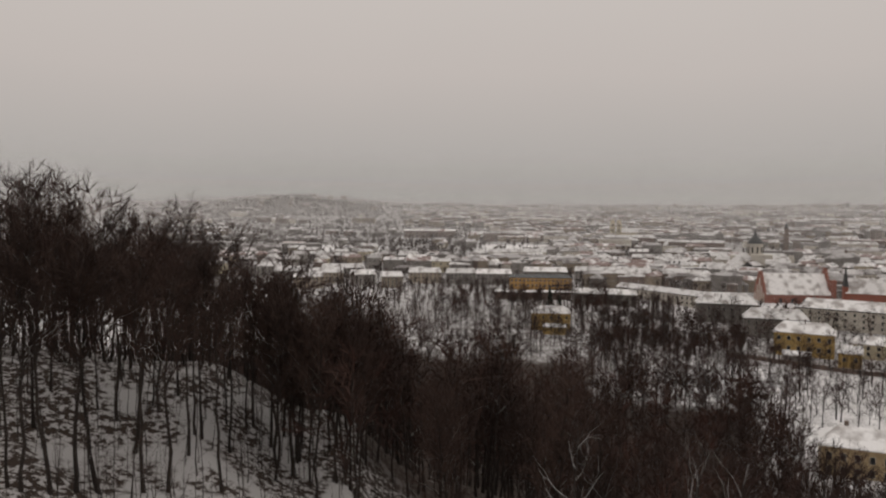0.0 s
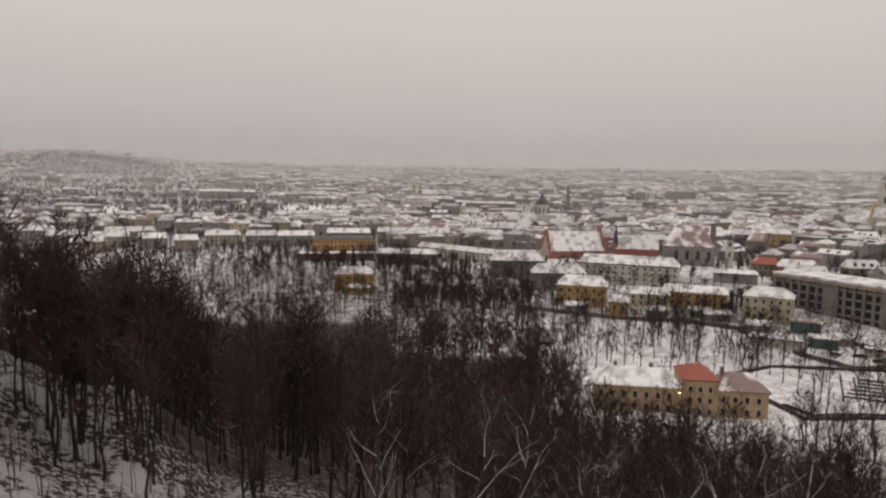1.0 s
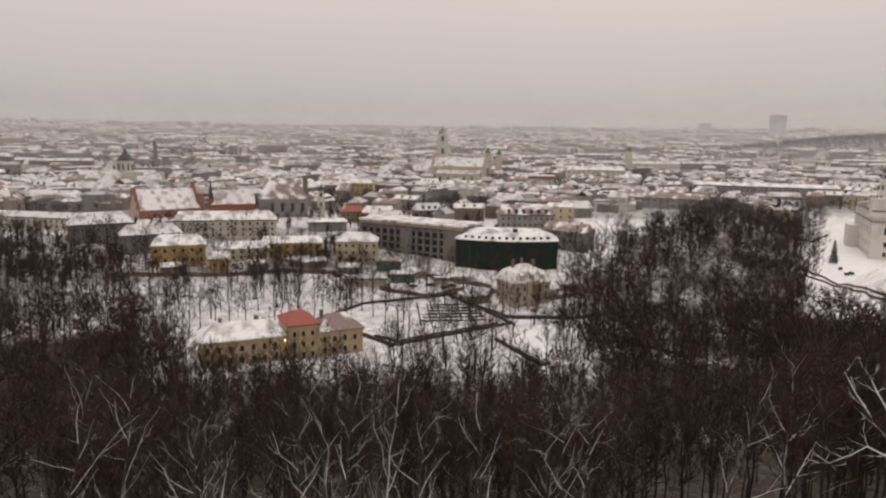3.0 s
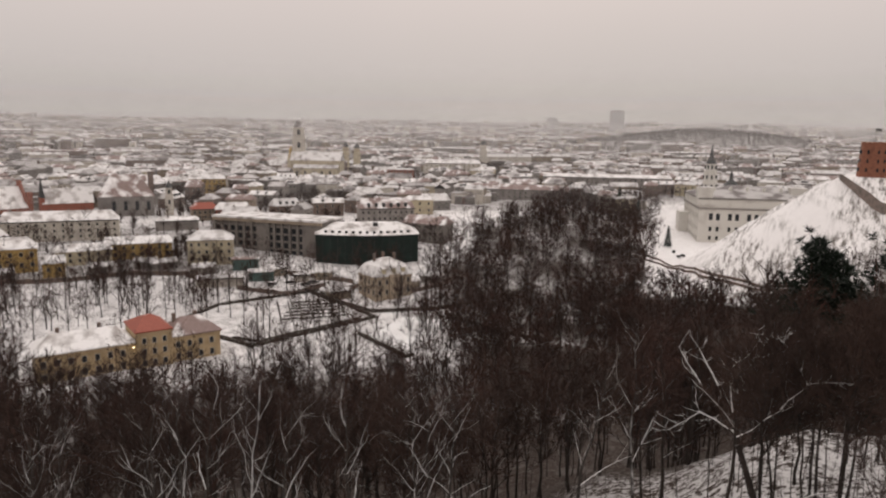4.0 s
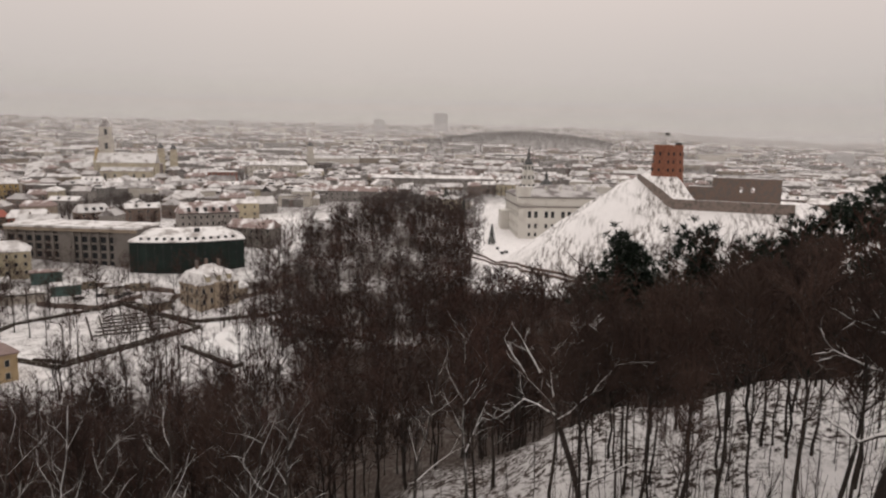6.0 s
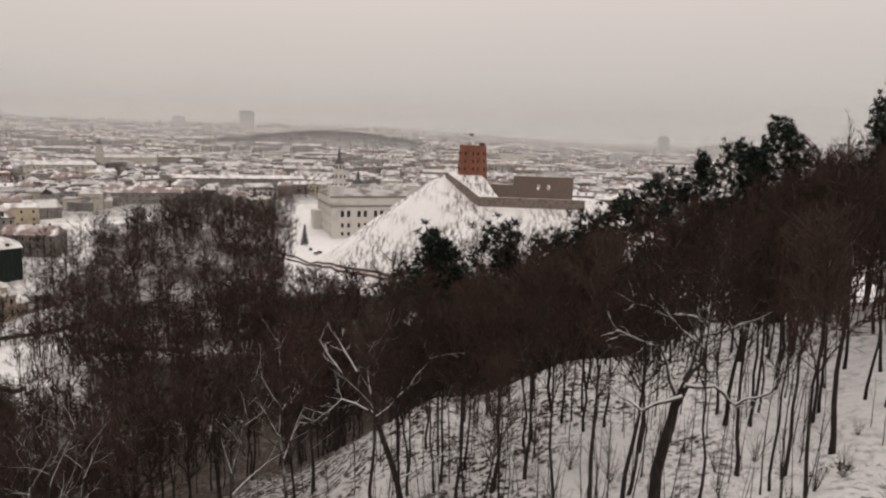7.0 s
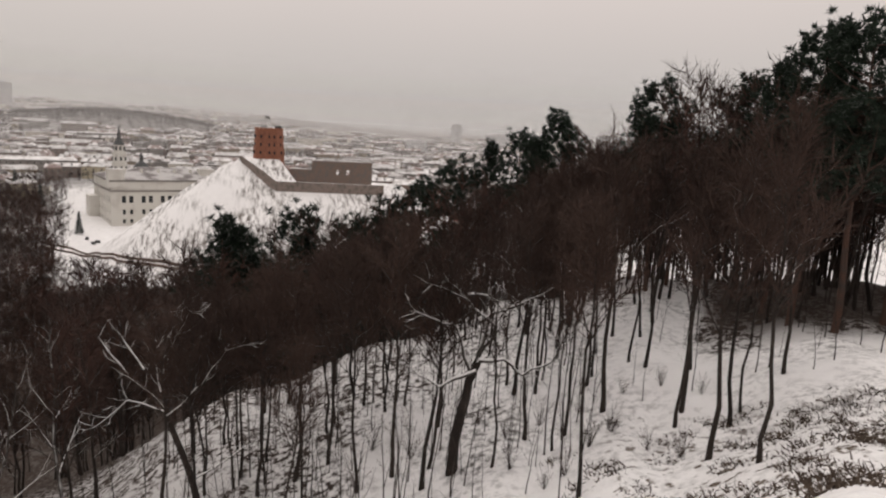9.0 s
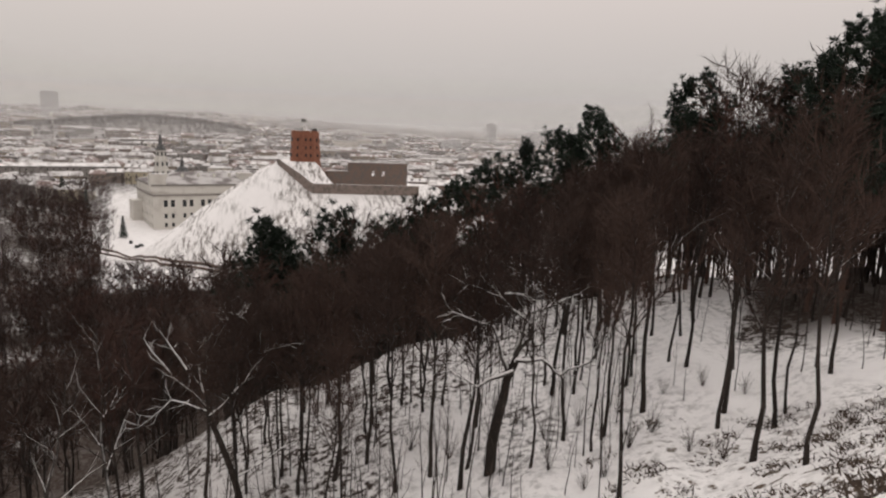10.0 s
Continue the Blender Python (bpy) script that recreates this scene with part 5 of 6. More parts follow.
def domed_chapel():
    top = new("domed_chapel")
    part("wall", *joined(box(-10, 10, -10, 10, -6, 16), box(-10.4, 10.4, -10.4, 10.4, 15.2, 16)), M_palace, top)
    part("roof", *gable(20, 20, 16, 4, hip=9), M_snowroof, top)
    part("drum", *drum(0, 0, 6.6, 6.6, 16, 24, 8), M_palace, top)
    part("dome", *joined(drum(0, 0, 7.2, 6.2, 24, 27.5, 12), drum(0, 0, 6.2, 3.6, 27.5, 31, 12), drum(0, 0, 3.6, 1.4, 31, 33, 12)), M_dark, top, "dark metal dome")
    part("lantern", *joined(drum(0, 0, 1.3, 1.3, 33, 36, 8), spire_shape(0, 0, 36, 1.6, 39.5)), M_dark, top)
    for i in range(8):
        w = 2 * math.pi * (i + 0.5) / 8
        part("window", *box(6.1 * math.cos(w) - 0.6, 6.1 * math.cos(w) + 0.6, 6.1 * math.sin(w) - 0.6, 6.1 * math.sin(w) + 0.6, 18, 22), M_glass, top)
    x, y = P(82.7, 566)
    top.matrix_world = pose(x, y, 7.5, 0, 0, -70)
    landmark(x, y, 16)
    return tagged(top, "pale chapel with a dark metal dome and lantern", "chapel")


domed_chapel()


# ---------------------------------------------------------------- castle hill
def ring_wall():
    """The retaining wall round the castle's edge, following the ground."""
    pts = []
    for (ax, ay), (bx, by) in ((TIP, BEND), (BEND, WALL_END)):
        n = 14
        pts += [(ax + (bx - ax) * i / n, ay + (by - ay) * i / n) for i in range(n)]
    pts.append(WALL_END)
    pts = [(x - 1.0, y) for x, y in pts]
    v, f = [], []
    for i, (x, y) in enumerate(pts):
        z = float(castle_hill(np.array([x + 2.0]), np.array([y]))[0])
        hh = 1.4 + 2.2 * min(1, i / 10)
        for dx, zz in ((-0.8, z - 5), (-0.7, z + hh), (0.7, z + hh), (0.8, z - 3)):
            v.append((x + dx, y + dx * 0.2, zz))
        if i:
            b = i * 4
            f += [(b - 4 + k, b - 4 + k + 1, b + k + 1, b + k) for k in range(3)]
    f += [(3, 2, 1, 0), tuple(len(v) - 4 + k for k in range(4))]
    ob = mesh_object("castle_wall", v, f, M_ruinsnow)
    return tagged(ob, "low grey stone wall along the castle hill edge", "wall", kind="structure")


M_ruinsnow = material("old_stone_with_snow", (0.25, 0.20, 0.175), 0.95, 1.2, 0.35, (0.16, 0.14, 0.125), 0.5, snow=0.9, snow_from=0.5)
ring_wall()


def castle_tower():
    top = new("castle_tower")
    r0, r1, h = 8.3, 7.4, 15.4
    n = 8
    ang = [2 * math.pi * (i + 0.5) / n for i in range(n)]
    v = [(r * math.cos(a), r * math.sin(a), z) for r, z in ((r0, -3), (r0 - 0.3, 5.6), (r1 + 0.1, 11), (r1, h)) for a in ang]
    f = [(k * n + i, k * n + (i + 1) % n, (k + 1) * n + (i + 1) % n, (k + 1) * n + i) for k in range(3) for i in range(n)] + [tuple(range(3 * n, 4 * n))]
    part("wall", v, f, M_towerbrick, top)
    for i in range(n):
        a0, a1 = ang[i], ang[(i + 1) % n]
        for s in (0.12, 0.5, 0.88):
            x = (r1 - 0.25) * (math.cos(a0) * (1 - s) + math.cos(a1) * s)
            y = (r1 - 0.25) * (math.sin(a0) * (1 - s) + math.sin(a1) * s)
            ob = part("merlon", *box(-0.75, 0.75, -0.3, 0.3, 0, 1.0), M_towerbrick, top)
            ob.matrix_basis = pose(x, y, h - 0.02, 0, 0, math.degrees(math.atan2(y, x)) + 90)
        for z in (2.8, 6.9, 11.0):
            rr = (r0 if z < 5 else r1 + 0.35) * math.cos(math.pi / n)
            am = (a0 + a1) / 2 if i < n - 1 else (a0 + a1 + 2 * math.pi) / 2
            for side in (-1.3, 1.3) if i % 2 else (0,):
                ob = part("window", *joined(box(-0.36, 0.36, -0.28, 0.3, 0, 1.4), box(-0.24, 0.24, -0.28, 0.3, 1.4, 1.75)), M_glass, top)
                ob.matrix_basis = pose(rr * math.cos(am), rr * math.sin(am), z, 0, 0, math.degrees(am) + 90) @ pose(side, 0, 0)
    part("stair_house", *joined(box(-2, 1, -6, -3.4, h, h + 2.2)), M_dark, top)
    pole = part("flagpole", *drum(0, 2, 0.12, 0.07, h, h + 7.5, 6), M_dark, top)
    part("flag", [(0, 2, h + 7.3), (0.1, 0.6, h + 7.1), (0, -0.4, h + 6.7), (0, -0.4, h + 5.6), (0.1, 0.6, h + 6.0), (0, 2, h + 6.1), (0.05, 2, h + 7.3), (0.15, 0.6, h + 7.1), (0.05, -0.4, h + 6.7), (0.05, -0.4, h + 5.6), (0.15, 0.6, h + 6.0), (0.05, 2, h + 6.1)],
         [(0, 1, 4, 5), (1, 2, 3, 4), (11, 10, 7, 6), (10, 9, 8, 7), (0, 6, 7, 1), (1, 7, 8, 2), (3, 9, 10, 4), (4, 10, 11, 5)], M_dark, pole, "limp dark flag")
    top.matrix_world = pose(383, -13.6, 53.2, 0, 0, 10)
    return tagged(top, "octagonal orange brick castle tower with battlements and flag", "tower")


castle_tower()


def castle_keep():
    top = new("keep_ruin")
    # front in three runs round two window holes
    def run(x0, x1, z0, z1):
        return box(x0, x1, -0.9, 0.9, z0, z1)
    part("front_wall", *joined(run(-13, 4, -4, 12), run(4, 6, -4, 5.4), run(4, 6, 7.8, 12), run(6, 11, -4, 12), run(11, 13, -4, 5.4), run(11, 13, 7.8, 12), run(13, 29, -4, 12)), M_ruin, top)
    part("low_wall", *joined(run(-28, -13, -4, 7.5), box(-28.9, -27.1, -0.9, 12, -4, 7.2)), M_ruin, top)
    part("side_wall", *joined(box(27.2, 29, 0.9, 20, -4, 11.6), box(-13, -11.2, 0.9, 18, -4, 11)), M_ruin, top)
    part("back_wall", *box(-11.2, 27.2, 18.2, 20, -4, 3.5), M_ruin, top)
    part("snow_cap", *joined(box(-13.2, 29.2, -1, 1, 12, 12.35), box(-28.2, -13.2, -1, 1, 7.5, 7.8)), M_snowroof, top, "snow lying on the wall tops")
    top.matrix_world = pose(367, -44.5, 41.8, 0, 0, -97) @ Matrix.Diagonal((0.74, 0.74, 1.02, 1))
    return tagged(top, "ruined brown brick keep wall with two open window holes", "ruin")


castle_keep()
house("castle_annex", "low dark building with a snowy roof on the castle hill", 395, -98, 26, 10, 5, -97, M_ruin, M_snowroof, 2.5, 1, chimneys=0, z=36)
house("castle_annex", "long reddish building with a snowy roof behind the castle", *P(106, 520), 60, 14, 9, -106, M_brick, M_snowroof, 4, 2, 2, 12, "f", 2)


def foot_wall():
    """The snowy stone wall along the path at the foot of the castle hill."""
    for h0, run in ((0.9, [(76.1, 402.5), (77.9, 395.0), (78.9, 380.0), (79.9, 356.0), (80.9, 344.0), (82.0, 338.5), (84.2, 329.0), (86.5, 318.5), (88.3, 312.0), (90.2, 308.5), (93.9, 309.0), (96.8, 308.5), (100.1, 311.5)]),
                    (0.9, [(76.1, 393.5), (77.9, 385.0), (78.9, 371.0), (79.9, 350.5), (80.9, 341.0), (82.0, 336.0), (84.2, 326.5), (86.5, 315.5), (88.3, 309.5), (90.2, 306.0), (94.0, 306.5), (96.8, 306.0), (100.1, 309.0)])):
        v, f = [], []
        for i, (a, r) in enumerate(run):
            for k in range(4 if i < len(run) - 1 else 1):
                aa, rr = (a, r) if i == len(run) - 1 else (a + (run[i + 1][0] - a) * k / 4, r + (run[i + 1][1] - r) * k / 4)
                x, y = P(aa, rr)
                z = z_at(x, y)
                for dx, zz in ((-0.4, z - 1), (-0.4, z + h0), (0.4, z + h0), (0.4, z - 1)):
                    v.append((x + dx, y, zz))
                if i or k:
                    b = len(v) - 4
                    f += [(b - 4 + q, b - 4 + q + 1, b + q + 1, b + q) for q in range(3)]
        tagged(mesh_object("path_wall", v, f, M_ruin), "dark low wall along the path under the castle hill", "wall", kind="structure")


foot_wall()
stand(spruce, *P(78.4, 432), 0, 1.0)
stand(spruce, *P(76.0, 520), 40, 1.25)
stand(spruce, *P(74.5, 560), 80, 1.5)
stand(spruce, *P(8.8, 420), 120, 1.3)
stand(spruce, *P(9.6, 424), 200, 0.9)


def car(x, y, turn, label):
    top = new("car")
    prof = [(-2.1, 0.35), (2.1, 0.35), (2.15, 0.85), (1.1, 0.98), (0.55, 1.45), (-1.3, 1.5), (-1.95, 1.0), (-2.15, 0.8)]
    v = [(px, s * (0.85 if pz < 1.1 else 0.68), pz) for s in (-1, 1) for px, pz in prof]
    f = [tuple(range(8)), tuple(range(15, 7, -1))] + [((i + 1) % 8, i, i + 8, (i + 1) % 8 + 8) for i in range(8)]
    part("body", v, f, M_dark, top)
    for wx in (-1.3, 1.35):
        for wy in (-0.8, 0.8):
            vv, ff = drum(0, 0, 0.34, 0.34, -0.1, 0.1, 12)
            part("wheel", [(wx + a, wy + c, 0.34 + b) for a, b, c in vv], ff + [tuple(range(11, -1, -1))], M_asphalt, top)
    part("snow_cover", *box(-1.25, 0.5, -0.64, 0.64, 1.5, 1.6), M_snowroof, top, "snow on the car's roof")
    part("windscreen", [(0.58, -0.62, 1.42), (1.1, -0.75, 1.0), (1.1, 0.75, 1.0), (0.58, 0.62, 1.42)], [(0, 1, 2, 3)], M_glass, top)
    top.matrix_world = pose(x, y, z_at(x, y), 0, 0, turn)
    return tagged(top, label, "car")


for a_, r_, t_ in ((79.3, 408, 20), (79.6, 411, 25), (78.9, 418, 10), (48.9, 314, -30), (49.5, 317, -32), (47.7, 318, -30), (46.2, 316, -40)):
    car(*P(a_, r_), t_, "dark parked car with snow on its roof")


# ---------------------------------------------------------------- the park
def hedge(points, w=1.3, h=1.1, label="clipped dark hedge dusted with snow", name="hedge", mat=None):
    v, f = [], []
    run = []
    for (ax, ay), (bx, by) in zip(points, points[1:]):
        n = max(1, int(math.hypot(bx - ax, by - ay) / 4))
        run += [(ax + (bx - ax) * i / n, ay + (by - ay) * i / n) for i in range(n)]
    run.append(points[-1])
    for i, (x, y) in enumerate(run):
        a, b = run[max(0, i - 1)], run[min(len(run) - 1, i + 1)]
        l = math.hypot(b[0] - a[0], b[1] - a[1])
        nx, ny = -(b[1] - a[1]) / l * w / 2, (b[0] - a[0]) / l * w / 2
        z = z_at(x, y)
        q = h * (1 + 0.12 * math.sin(i * 2.3))
        v += [(x - nx, y - ny, z - 0.3), (x - nx * 0.8, y - ny * 0.8, z + q), (x + nx * 0.8, y + ny * 0.8, z + q), (x + nx, y + ny, z - 0.3)]
        if i:
            c = i * 4
            f += [(c - 4 + k, c - 4 + k + 1, c + k + 1, c + k) for k in range(3)]
    f += [(3, 2, 1, 0), tuple(len(v) - 4 + k for k in range(4))]
    return tagged(mesh_object(name, v, f, mat or M_hedge), label, "hedge", "park hedges")


hedge([P(41.8, 246), P(44.4, 231), P(54.6, 263), P(50.2, 303)])
hedge([P(43.0, 243), P(45.0, 236), P(53.4, 262)], 0.9, 0.8)
hedge([P(49.0, 306), P(54.5, 271), P(59.5, 275), P(67.0, 306)], 1.6, 1.2)
hedge([P(60.6, 268), P(64.5, 246), P(69, 236)], 1.6, 1.2)
hedge([P(53.3, 240), P(57.2, 214), P(57.9, 216)], 1.4, 1.0)
hedge([P(41, 251), P(38, 266), P(42, 292), P(50, 306)], 1.2, 1.0)
bed = random.Random(8)
for i in range(7):
    a_ = 46.6 + i * 0.85
    hedge([P(a_, 292), P(a_ + 0.35, 258 + i * 2.0)], 0.7, 0.45, "low dark edging round the snowy beds")
for i in range(6):
    r_ = 264 + i * 5.2
    hedge([P(46.9 + 0.2 * i, r_), P(52.4 - 0.15 * i, r_ + 3)], 0.7, 0.45, "low dark edging round the snowy beds")


def park_fence(a, b, n):
    top = new("park_fence")
    for i in range(n + 1):
        x, y = a[0] + (b[0] - a[0]) * i / n, a[1] + (b[1] - a[1]) * i / n
        z = z_at(x, y)
        part("post", *box(x - 0.08, x + 0.08, y - 0.08, y + 0.08, z - 0.3, z + 2.6), M_dark, top)
        if i:
            for hh in (0.4, 1.4, 2.5):
                part("rail", [(px, py, zz + hh + dz) for px, py, zz in ((ox, oy, oz), (x, y, z)) for dz in (0, 0.1)] + [(px + 0.08, py, zz + hh + dz) for px, py, zz in ((ox, oy, oz), (x, y, z)) for dz in (0, 0.1)],
                     [(0, 2, 3, 1), (4, 5, 7, 6), (1, 3, 7, 5), (0, 4, 6, 2)], M_dark, top)
        ox, oy, oz = x, y, z
    return tagged(top, "dark metal fence round the snowy pitch", "fence")


park_fence(P(53.9, 238), P(57.6, 219), 10)
park_fence(P(57.8, 219), P(61.2, 258), 12)


def kerb_slab():
    """The levelled snowy pitch in the park, a low terrace with a stone edge."""
    c = [P(54.0, 237), P(57.7, 218), P(61.3, 259), P(57.0, 262)]
    z = max(z_at(x, y) for x, y in c) + 0.35
    v = [(x, y, z) for x, y in c] + [(x, y, z - 2) for x, y in c]
    ob = mesh_object("pitch", v, [(3, 2, 1, 0), (0, 1, 5, 4), (1, 2, 6, 5), (2, 3, 7, 6), (3, 0, 4, 7)], M_snowflat)
    return tagged(ob, "level snow-covered sports pitch in the park", "pitch", kind="structure")


M_snowflat = material("even_snow", (0.80, 0.78, 0.77), 0.95, 8, 0.05, (0.70, 0.67, 0.66), 0.3)
kerb_slab()

for run in ([P(43.5, 312), P(47.5, 300), P(50.5, 312)], [P(40.5, 330), P(43.2, 318)], [P(45.5, 338), P(48.5, 330), P(52.8, 316)], [P(57.5, 300), P(60.2, 312), P(62.5, 330)], [P(35.5, 345), P(39.5, 338), P(40.5, 330)],
            [P(22.5, 352), P(27.5, 345), P(31.5, 340), P(35.5, 345)], [P(52.5, 303), P(54.0, 318), P(57.0, 325)]):
    tagged(hedge(run, 0.45, 1.9, name="yard_wall", mat=M_ruin), "weathered dark yard wall in the snow", "wall", "yard walls")
for a_, r_, w_, t_ in ((38.0, 352, 12, -20), (36.8, 356, 9, -50), (46.6, 333, 8, -40), (50.4, 325, 7, -60), (41.0, 340, 10, -30), (33.6, 352, 10, -35), (59.4, 318, 9, -70), (27.2, 352, 11, -25)):
    house("shed", "small yard shed under fresh snow", *P(a_, r_), w_, 6, 3.2, t_, M_beige if r_ % 2 else M_grey, M_snowroof, 1.6, 0, 1, 2, "f", 0, "yard sheds", ww=0.9, wh=1.1)

# long blocks further in
house("long_office", "long grey office range with a snowy roof", *P(73.4, 690), 120, 16, 12, -72, M_grey, M_snowroof, 3, 2, 3, 24, "f", 5)
house("long_office", "long range with a red and white snowed roof", *P(66.0, 600), 95, 14, 8, -75, M_grey, M_oldroof, 4, 1, 2, 20, "f", 7)
house("white_hall", "large pale hall with a snowy roof", *P(61, 830), 66, 20, 15, -60, M_white, M_snowroof, 4, 3, 3, 12, "f", 2)
house("brick_block", "tall reddish brick block with a flat snowy roof", *P(56.7, 700), 26, 16, 16, -52, M_brick, M_snowroof, 0.8, 2, 4, 6, "f", 1)
house("red_roof_house", "house with a bright red roof", *P(41.2, 480), 16, 12, 7, -35, M_beige, M_redroof, 4, 3, 2, 5, "f", 2)
house("red_roof_house", "pink-walled house with a wide snowy roof", *P(43.4, 470), 22, 14, 8, -42, M_brick, M_snowroof, 4, 3, 2, 6, "f", 2)
house("low_hall", "low dark hall with a snowy curved roof", *P(39.2, 445), 24, 12, 5, -40, M_grey, M_snowroof, 2, 2, chimneys=0)
house("yellow_town_house", "yellow town house with a snowy roof", *P(41.5, 640), 30, 14, 12, -40, M_yellow, M_snowroof, 4, 2, 3, 8, "f", 2)
house("slate_house", "large house with a row of snowy dormers", *P(55.5, 440), 34, 16, 12, -45, M_grey, M_oldroof, 6, 2, 3, 10, "f", 4, dormers=6)
house("corner_range", "curved corner range with half-snowed red roof", *P(59.0, 400), 26, 14, 10, -85, M_concrete, M_oldroof, 4, 1, 3, 8, "f", 3)
house("long_barrack", "long brown barrack with a white roof on the far slope", *P(-1.1, 1330), 98, 16, 13, 1, M_ruin, M_snowroof, 3, 1, 2, 20, "f", 3)
house("long_barrack", "long pinkish barrack with a white roof on the far slope", *P(5.0, 1290), 130, 16, 9, -5, M_beige, M_snowroof, 3, 1, 2, 24, "f", 3)


def twin_tower_church():
    top = new("twin_tower_church")
    part("wall", *box(-22, 22, -10, 10, -6, 18), M_cream, top)
    part("roof", *gable(44, 20, 18, 7), M_snowroof, top)
    for x in (-20, -9):
        part("tower", *joined(box(x - 4, x + 4, -12, -4, -6, 34), box(x - 3, x + 3, -11, -5, 34, 40)), M_cream, top)
        for z in (10, 20, 28):
            part("opening", *box(x - 1, x + 1, -12.12, -11.9, z, z + 4), M_glass, top)
    top.matrix_world = pose(*P(14.6, 1250), z_at(*P(14.6, 1250)) - 2, 0, 0, -10)
    landmark(*P(14.6, 1250), 40)
    return tagged(top, "pale twin-towered baroque church on the rise", "church")


twin_tower_church()


def needle_tower(a, r, h, wdt, mat, label):
    top = new("church_tower")
    part("shaft", *joined(box(-wdt, wdt, -wdt, wdt, -5, h * 0.62), box(-wdt * 0.8, wdt * 0.8, -wdt * 0.8, wdt * 0.8, h * 0.62, h * 0.8)), mat, top)
    part("cap", *spire_shape(0, 0, h * 0.8, wdt, h), M_dark, top)
    top.matrix_world = pose(*P(a, r), z_at(*P(a, r)), 0, 0, -a)
    landmark(*P(a, r), 10)
    return tagged(top, label, "tower")


needle_tower(26.3, 1050, 40, 3.2, M_ruin, "slim reddish church tower above the roofs")
needle_tower(52.3, 900, 38, 4.5, M_cream, "pale baroque church tower above the roofs")
needle_tower(53.2, 905, 36, 4.5, M_cream, "pale baroque church tower above the roofs")
needle_tower(63.5, 1000, 40, 5, M_white, "pale church tower above the roofs")


def high_rise(a, r, w, h, label):
    top = new("high_rise")
    part("wall", *joined(box(-w / 2, w / 2, -9, 9, -6, h), box(-w / 4, w / 4, -5, 5, h, h + 4)), M_far, top)
    for i in range(int(h / 7)):
        part("window_band", *box(-w / 2 + 1, w / 2 - 1, -9.1, -8.9, 4 + i * 7, 6.5 + i * 7), M_fardark, top)
    part("roof", *box(-w / 2 - 0.3, w / 2 + 0.3, -9.3, 9.3, h, h + 0.6), M_snowroof, top)
    top.matrix_world = pose(*P(a, r), z_at(*P(a, r)), 0, 0, -a)
    return tagged(top, label, "tower block")


# facade and glazing colours are paled to paint in some distance haze
M_far = material("hazed_grey_facade", (0.44, 0.43, 0.43), 0.95, 20, 0.1)
M_fardark = material("hazed_grey_glazing", (0.33, 0.33, 0.335), 0.6, 20, 0.1)
high_rise(74.0, 3340, 66, 92, "grey tower block in the misty distance")
high_rise(69.0, 3340, 52, 58, "grey tower block in the misty distance")
high_rise(56.5, 3300, 90, 40, "broad grey block in the misty distance")
high_rise(107, 2600, 40, 75, "grey tower block beyond the river")
high_rise(110.5, 2500, 70, 48, "broad grey block beyond the river")
high_rise(103.8, 1700, 50, 34, "dark office block beyond the river")


# ---------------------------------------------------------------- ordinary houses
hr = random.Random(5)
models = []
for k in range(10):
    w, d, h = hr.uniform(11, 24), hr.uniform(8, 11.5), hr.uniform(6, 11)
    models.append(house("town_house", "plastered town house with a snowy pitched roof", 0, 0, w, d, h, 0, hr.choice([M_beige, M_grey, M_grey, M_ruin, M_cream]), (M_snowroof, M_snowroof, M_oldroof, M_snowroof, M_thinsnow)[k % 5],
                        hr.uniform(2.5, 5), hr.choice([0, 2, 4]), rows=2, cols=max(3, int(w / 5)), group="old town houses", z=-500, chimneys=hr.choice([1, 2, 3]), dormers=(0, 3, 0, 2, 0, 0, 4, 0, 2, 0)[k]))


def free(a, r):
    """Where ordinary houses may stand: not in the parks, on the hill or on a landmark."""
    if r < 420 and not (40 < a < 56 and r > 385):
        return False
    if 7 < a < 40 and r < 545:
        return False
    if 56 < a < 80 and r < 420 + 180 * math.sin((a - 56) / 24 * math.pi):
        return False
    if a > 76 and r < 640:
        return False
    if -6 < a < 7 and 780 < r < 1100:
        return False
    return not (-30 < a < 12 and r < 640)


first = set()
count = tries = 0
while count < 300 and tries < 6000:
    tries += 1
    a, r = hr.uniform(-18, 112), math.sqrt(hr.uniform(378 ** 2, 850 ** 2))
    x, y = P(a, r)
    if not free(a, r) or not clear_of(x, y, 11):
        continue
    m = models[count % len(models)]
    where = pose(x, y, z_at(x, y), 0, 0, -a + hr.choice([-25, -20, 0, 15, 65, 70]) + hr.uniform(-8, 8))
    if m.name not in first:
        first.add(m.name)
        m.matrix_world = where
    else:
        copy_thing(m, where)
    landmark(x, y, 9)
    count += 1


def grown(x, y):
    """Where trees stand thick between the streets."""
    return noise.noise(Vector((x / 150 + 9, y / 150, 3)))


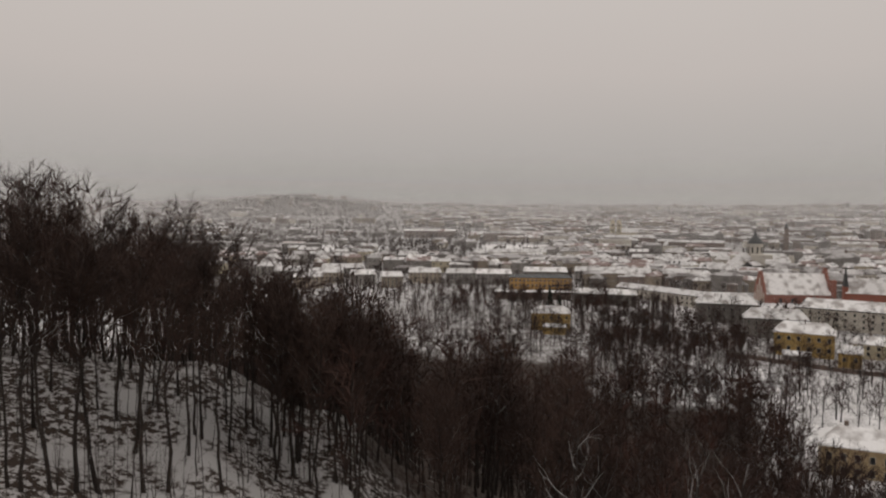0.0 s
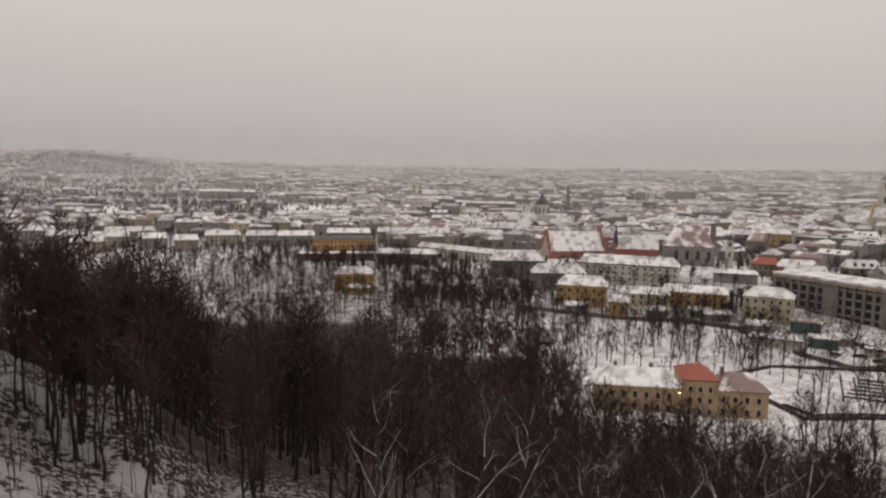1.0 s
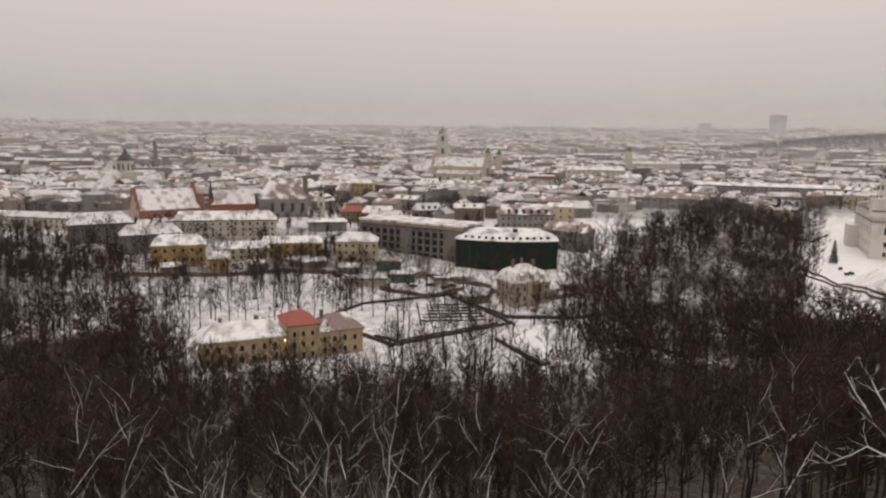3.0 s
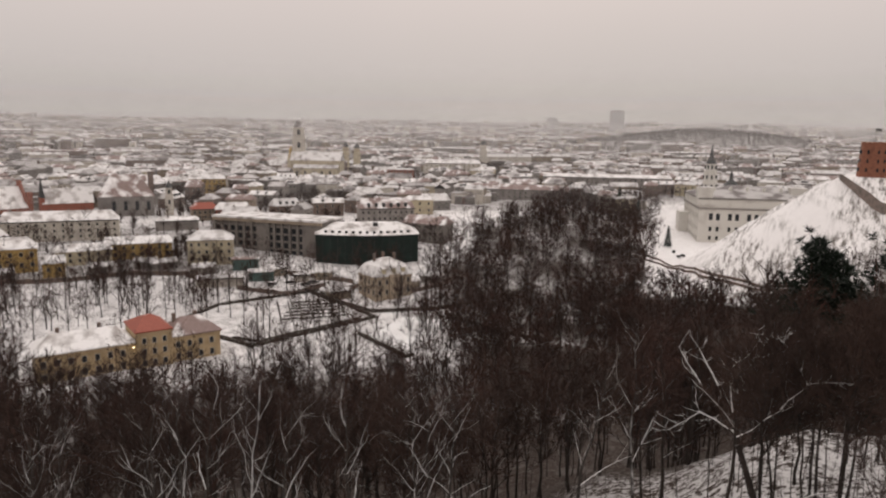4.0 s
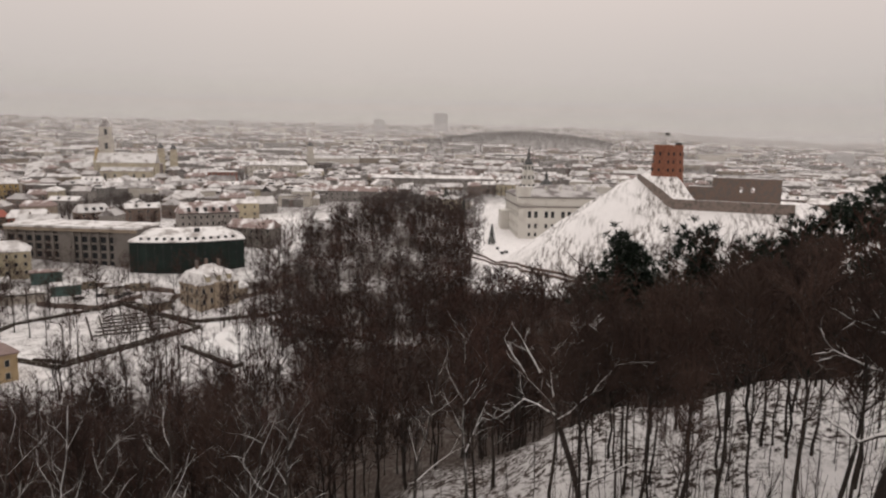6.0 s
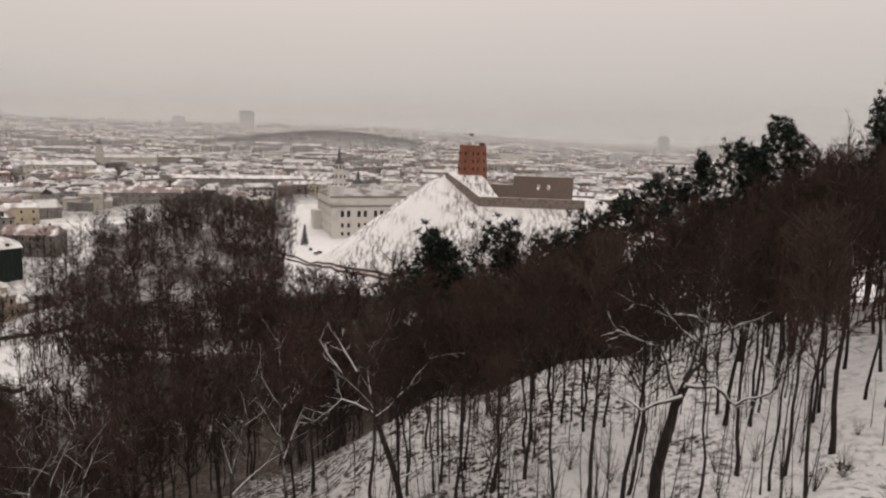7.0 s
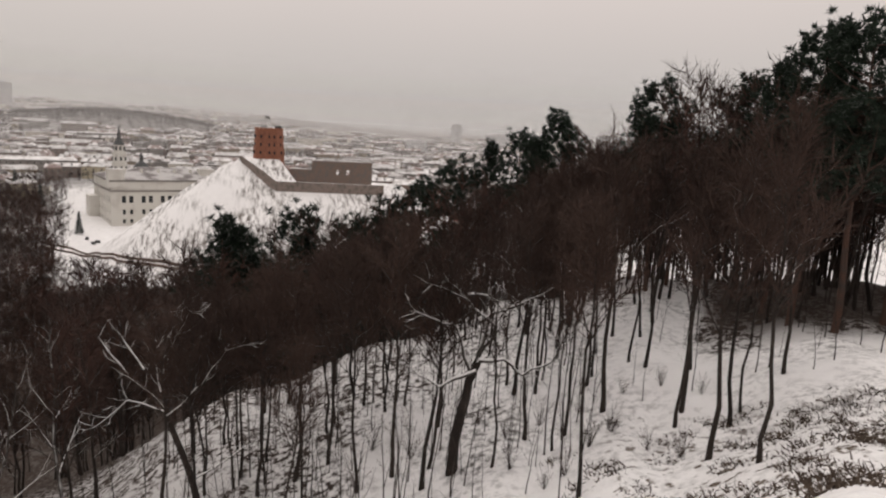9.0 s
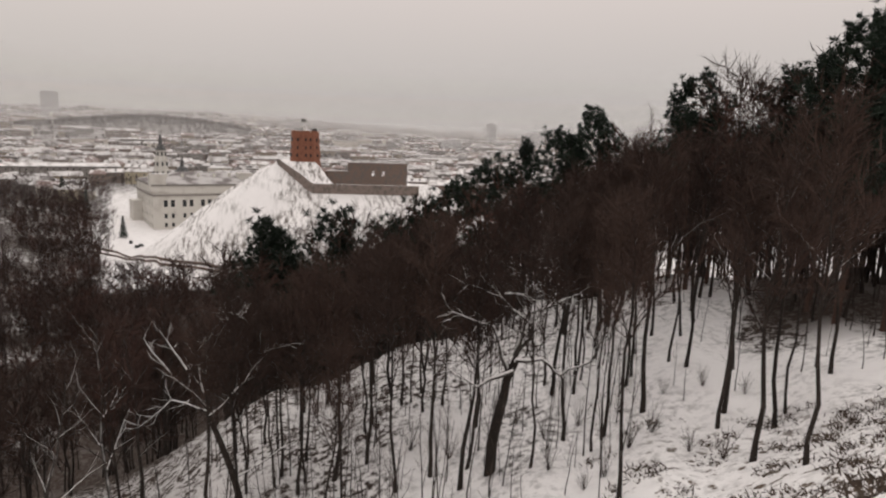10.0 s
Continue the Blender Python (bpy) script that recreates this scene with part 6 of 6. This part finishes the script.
def far_town():
    """The rest of the town out to the horizon, one mesh of small houses."""
    V, F, S, k = [], [], [], 0
    n = 0
    while n < 7000:
        a, r = hr.uniform(-24, 122), 560 + 3600 * hr.random() ** 1.7
        x, y = P(a, r)
        if r < 1000 and (not free(a, r) or not clear_of(x, y, 8)):
            continue
        if (2.5 < a < 9 and 820 < r < 1180) or (-24 < a < 2.5 and 700 < r < 1900 and hr.random() < 0.86):
            continue
        dens = noise.noise(Vector((x / 260, y / 260, 0)))
        if dens < -0.25 or (-24 < a < -3 and r > 1500 and hr.random() < 0.9) or (72 < a < 88 and 1700 < r < 2150):
            continue
        z = z_at(x, y) if r < 1200 else float(land(np.array([x]), np.array([y]))[0])
        w, d, h = hr.uniform(9, 24) * (1 + (r > 1300) * 0.35), hr.uniform(8, 12), hr.uniform(5, 12) * (1 + (r > 1500) * 0.3)
        if grown(x, y) > 0.16:
            continue
        if r > 700 and hr.random() < 0.16:
            w, h = hr.uniform(35, 75), h * 1.25
        rise = hr.choice([0.6, 2, 3, 4])
        t = radians(-a + hr.choice([0, 0, 0, 15, -15, 75]) + hr.uniform(-8, 8))
        c, s = math.cos(t), math.sin(t)
        bv, bf = box(-w / 2, w / 2, -d / 2, d / 2, -5, h)
        gv, gf = gable(w, d, h, rise, 0.4, 0.3, hr.choice([0, 2, 4]))
        wall = hr.choice([0, 1, 1, 2, 3])
        for pv, pf, mi in ((bv, bf[2:], wall), (gv, gf[:4] + gf[8:], hr.choice([4, 4, 6, 6, 5]))):
            V += [(x + p * c - q * s, y + p * s + q * c, z + u) for p, q, u in pv]
            F += [tuple(i + k for i in ff) for ff in pf]
            S += [mi] * len(pf)
            k += len(pv)
        n += 1
    ob = mesh_object("far_town", V, F, M_beige)
    for m in (M_grey, M_white, M_ruin, M_snowroof, M_oldroof, M_thinsnow):
        ob.data.materials.append(m)
    ob.data.polygons.foreach_set("material_index", S)
    return tagged(ob, "distant snowy roofs of the town reaching the misty horizon", "town", kind="stuff")


far_town()


def far_trees():
    """Leafless trees between the houses and woods on the far slopes, one mesh of small ragged crowns."""
    tr = random.Random(31)
    near, far = Tubes(), Tubes()
    n = 0
    while n < 18500:
        a, r = tr.uniform(-26, 124), 350 + 3800 * tr.random() ** 1.75
        if n % 5 == 0:  # the wooded rise beyond the palace, the hill to the south, rows by the river, clumps in the old town
            a, r = ((tr.gauss(80, 4.6), tr.gauss(1950, 80)), (tr.gauss(80, 5.2), tr.gauss(1900, 70)), (tr.gauss(-12, 4.5), tr.uniform(2500, 3500)), (tr.uniform(-24, 2.5), tr.choice((760, 900, 1100, 1350, 1700)) + tr.gauss(0, 25)),
                    tr.choice(((tr.gauss(65.6, 1.2), tr.gauss(930, 45)), (tr.gauss(20.5, 1.7), tr.gauss(630, 40)), (tr.gauss(46, 5), tr.gauss(560, 60)), (tr.uniform(6, 40), tr.uniform(540, 760)))))[n // 5 % 5]
        x, y = P(a, r)
        if r < 900 and (not clear_of(x, y, 2.5) or (r < 430 and not 12 < a < 48)):
            continue
        if (76 < a < 108 and r < 440) or (55 < a < 82 and r < 640):
            continue
        dens = grown(x, y) + (n % 5 == 0)
        if dens < 0.06 and tr.random() < 0.8 and not (-26 < a < 1 and r > 700 and tr.random() < 0.5):
            continue
        z = z_at(x, y)
        tubes = near if r < 1500 else far
        h = tr.uniform(7, 14)
        w = 0.02 + r * 0.00034
        tubes.twig(Vector((x, y, z - 0.5)), Vector((0, 0, 1)), h * 0.8, w * 1.6, tr)
        for b in range(22 if r < 1100 else 11):
            d = Vector((tr.gauss(0, 0.75), tr.gauss(0, 0.75), tr.uniform(0.25, 1.1))).normalized()
            tubes.blade(Vector((x, y, z + h * tr.uniform(0.25, 0.6))), d, h * tr.uniform(0.25, 0.5), w, tr)
        n += 1
    tagged(new("town_trees", near.mesh("town_trees", M_twig, False)), "leafless dark trees among the houses", "trees", kind="stuff")
    tagged(new("far_trees", far.mesh("far_trees", M_twig, False)), "leafless dark trees among the distant houses", "trees", kind="stuff")


far_trees()

# pines on the ridge: bearing, distance, height of the tip above the eye line in degrees
for a_, r_, e_, k_ in ((115.6, 82, 2.2, 0), (113.9, 86, 0.6, 1), (112.2, 88, 0.5, 2), (109.6, 92, -0.6, 1), (106.8, 98, -2.4, 0), (104.4, 104, -3.9, 2), (122.9, 66, 4.8, 1), (121.6, 72, 2.5, 2), (124.5, 70, 2.2, 0),
                       (133.6, 56, 8.4, 0), (131.6, 60, 6.2, 1), (136.5, 54, 9.0, 2), (139.5, 58, 9.6, 1), (129.5, 66, 5.2, 2)):
    x_, y_ = P(a_, r_)
    stand(pine_models[k_], x_, y_, a_ * 7, (EYE_Z + r_ * math.tan(radians(e_ - 0.5)) - z_at(x_, y_)) / pine_models[k_]["H"])
for a_, r_, e_ in ((88.5, 105, -8.4), (89.3, 109, -9.2), (94.3, 112, -7.6), (100.4, 106, -7.6), (98.6, 110, -8.2), (102.3, 104, -6.0)):
    x_, y_ = P(a_, r_)
    stand(small_pine, x_, y_, a_ * 5, (EYE_Z + r_ * math.tan(radians(e_)) - z_at(x_, y_)) / 13)
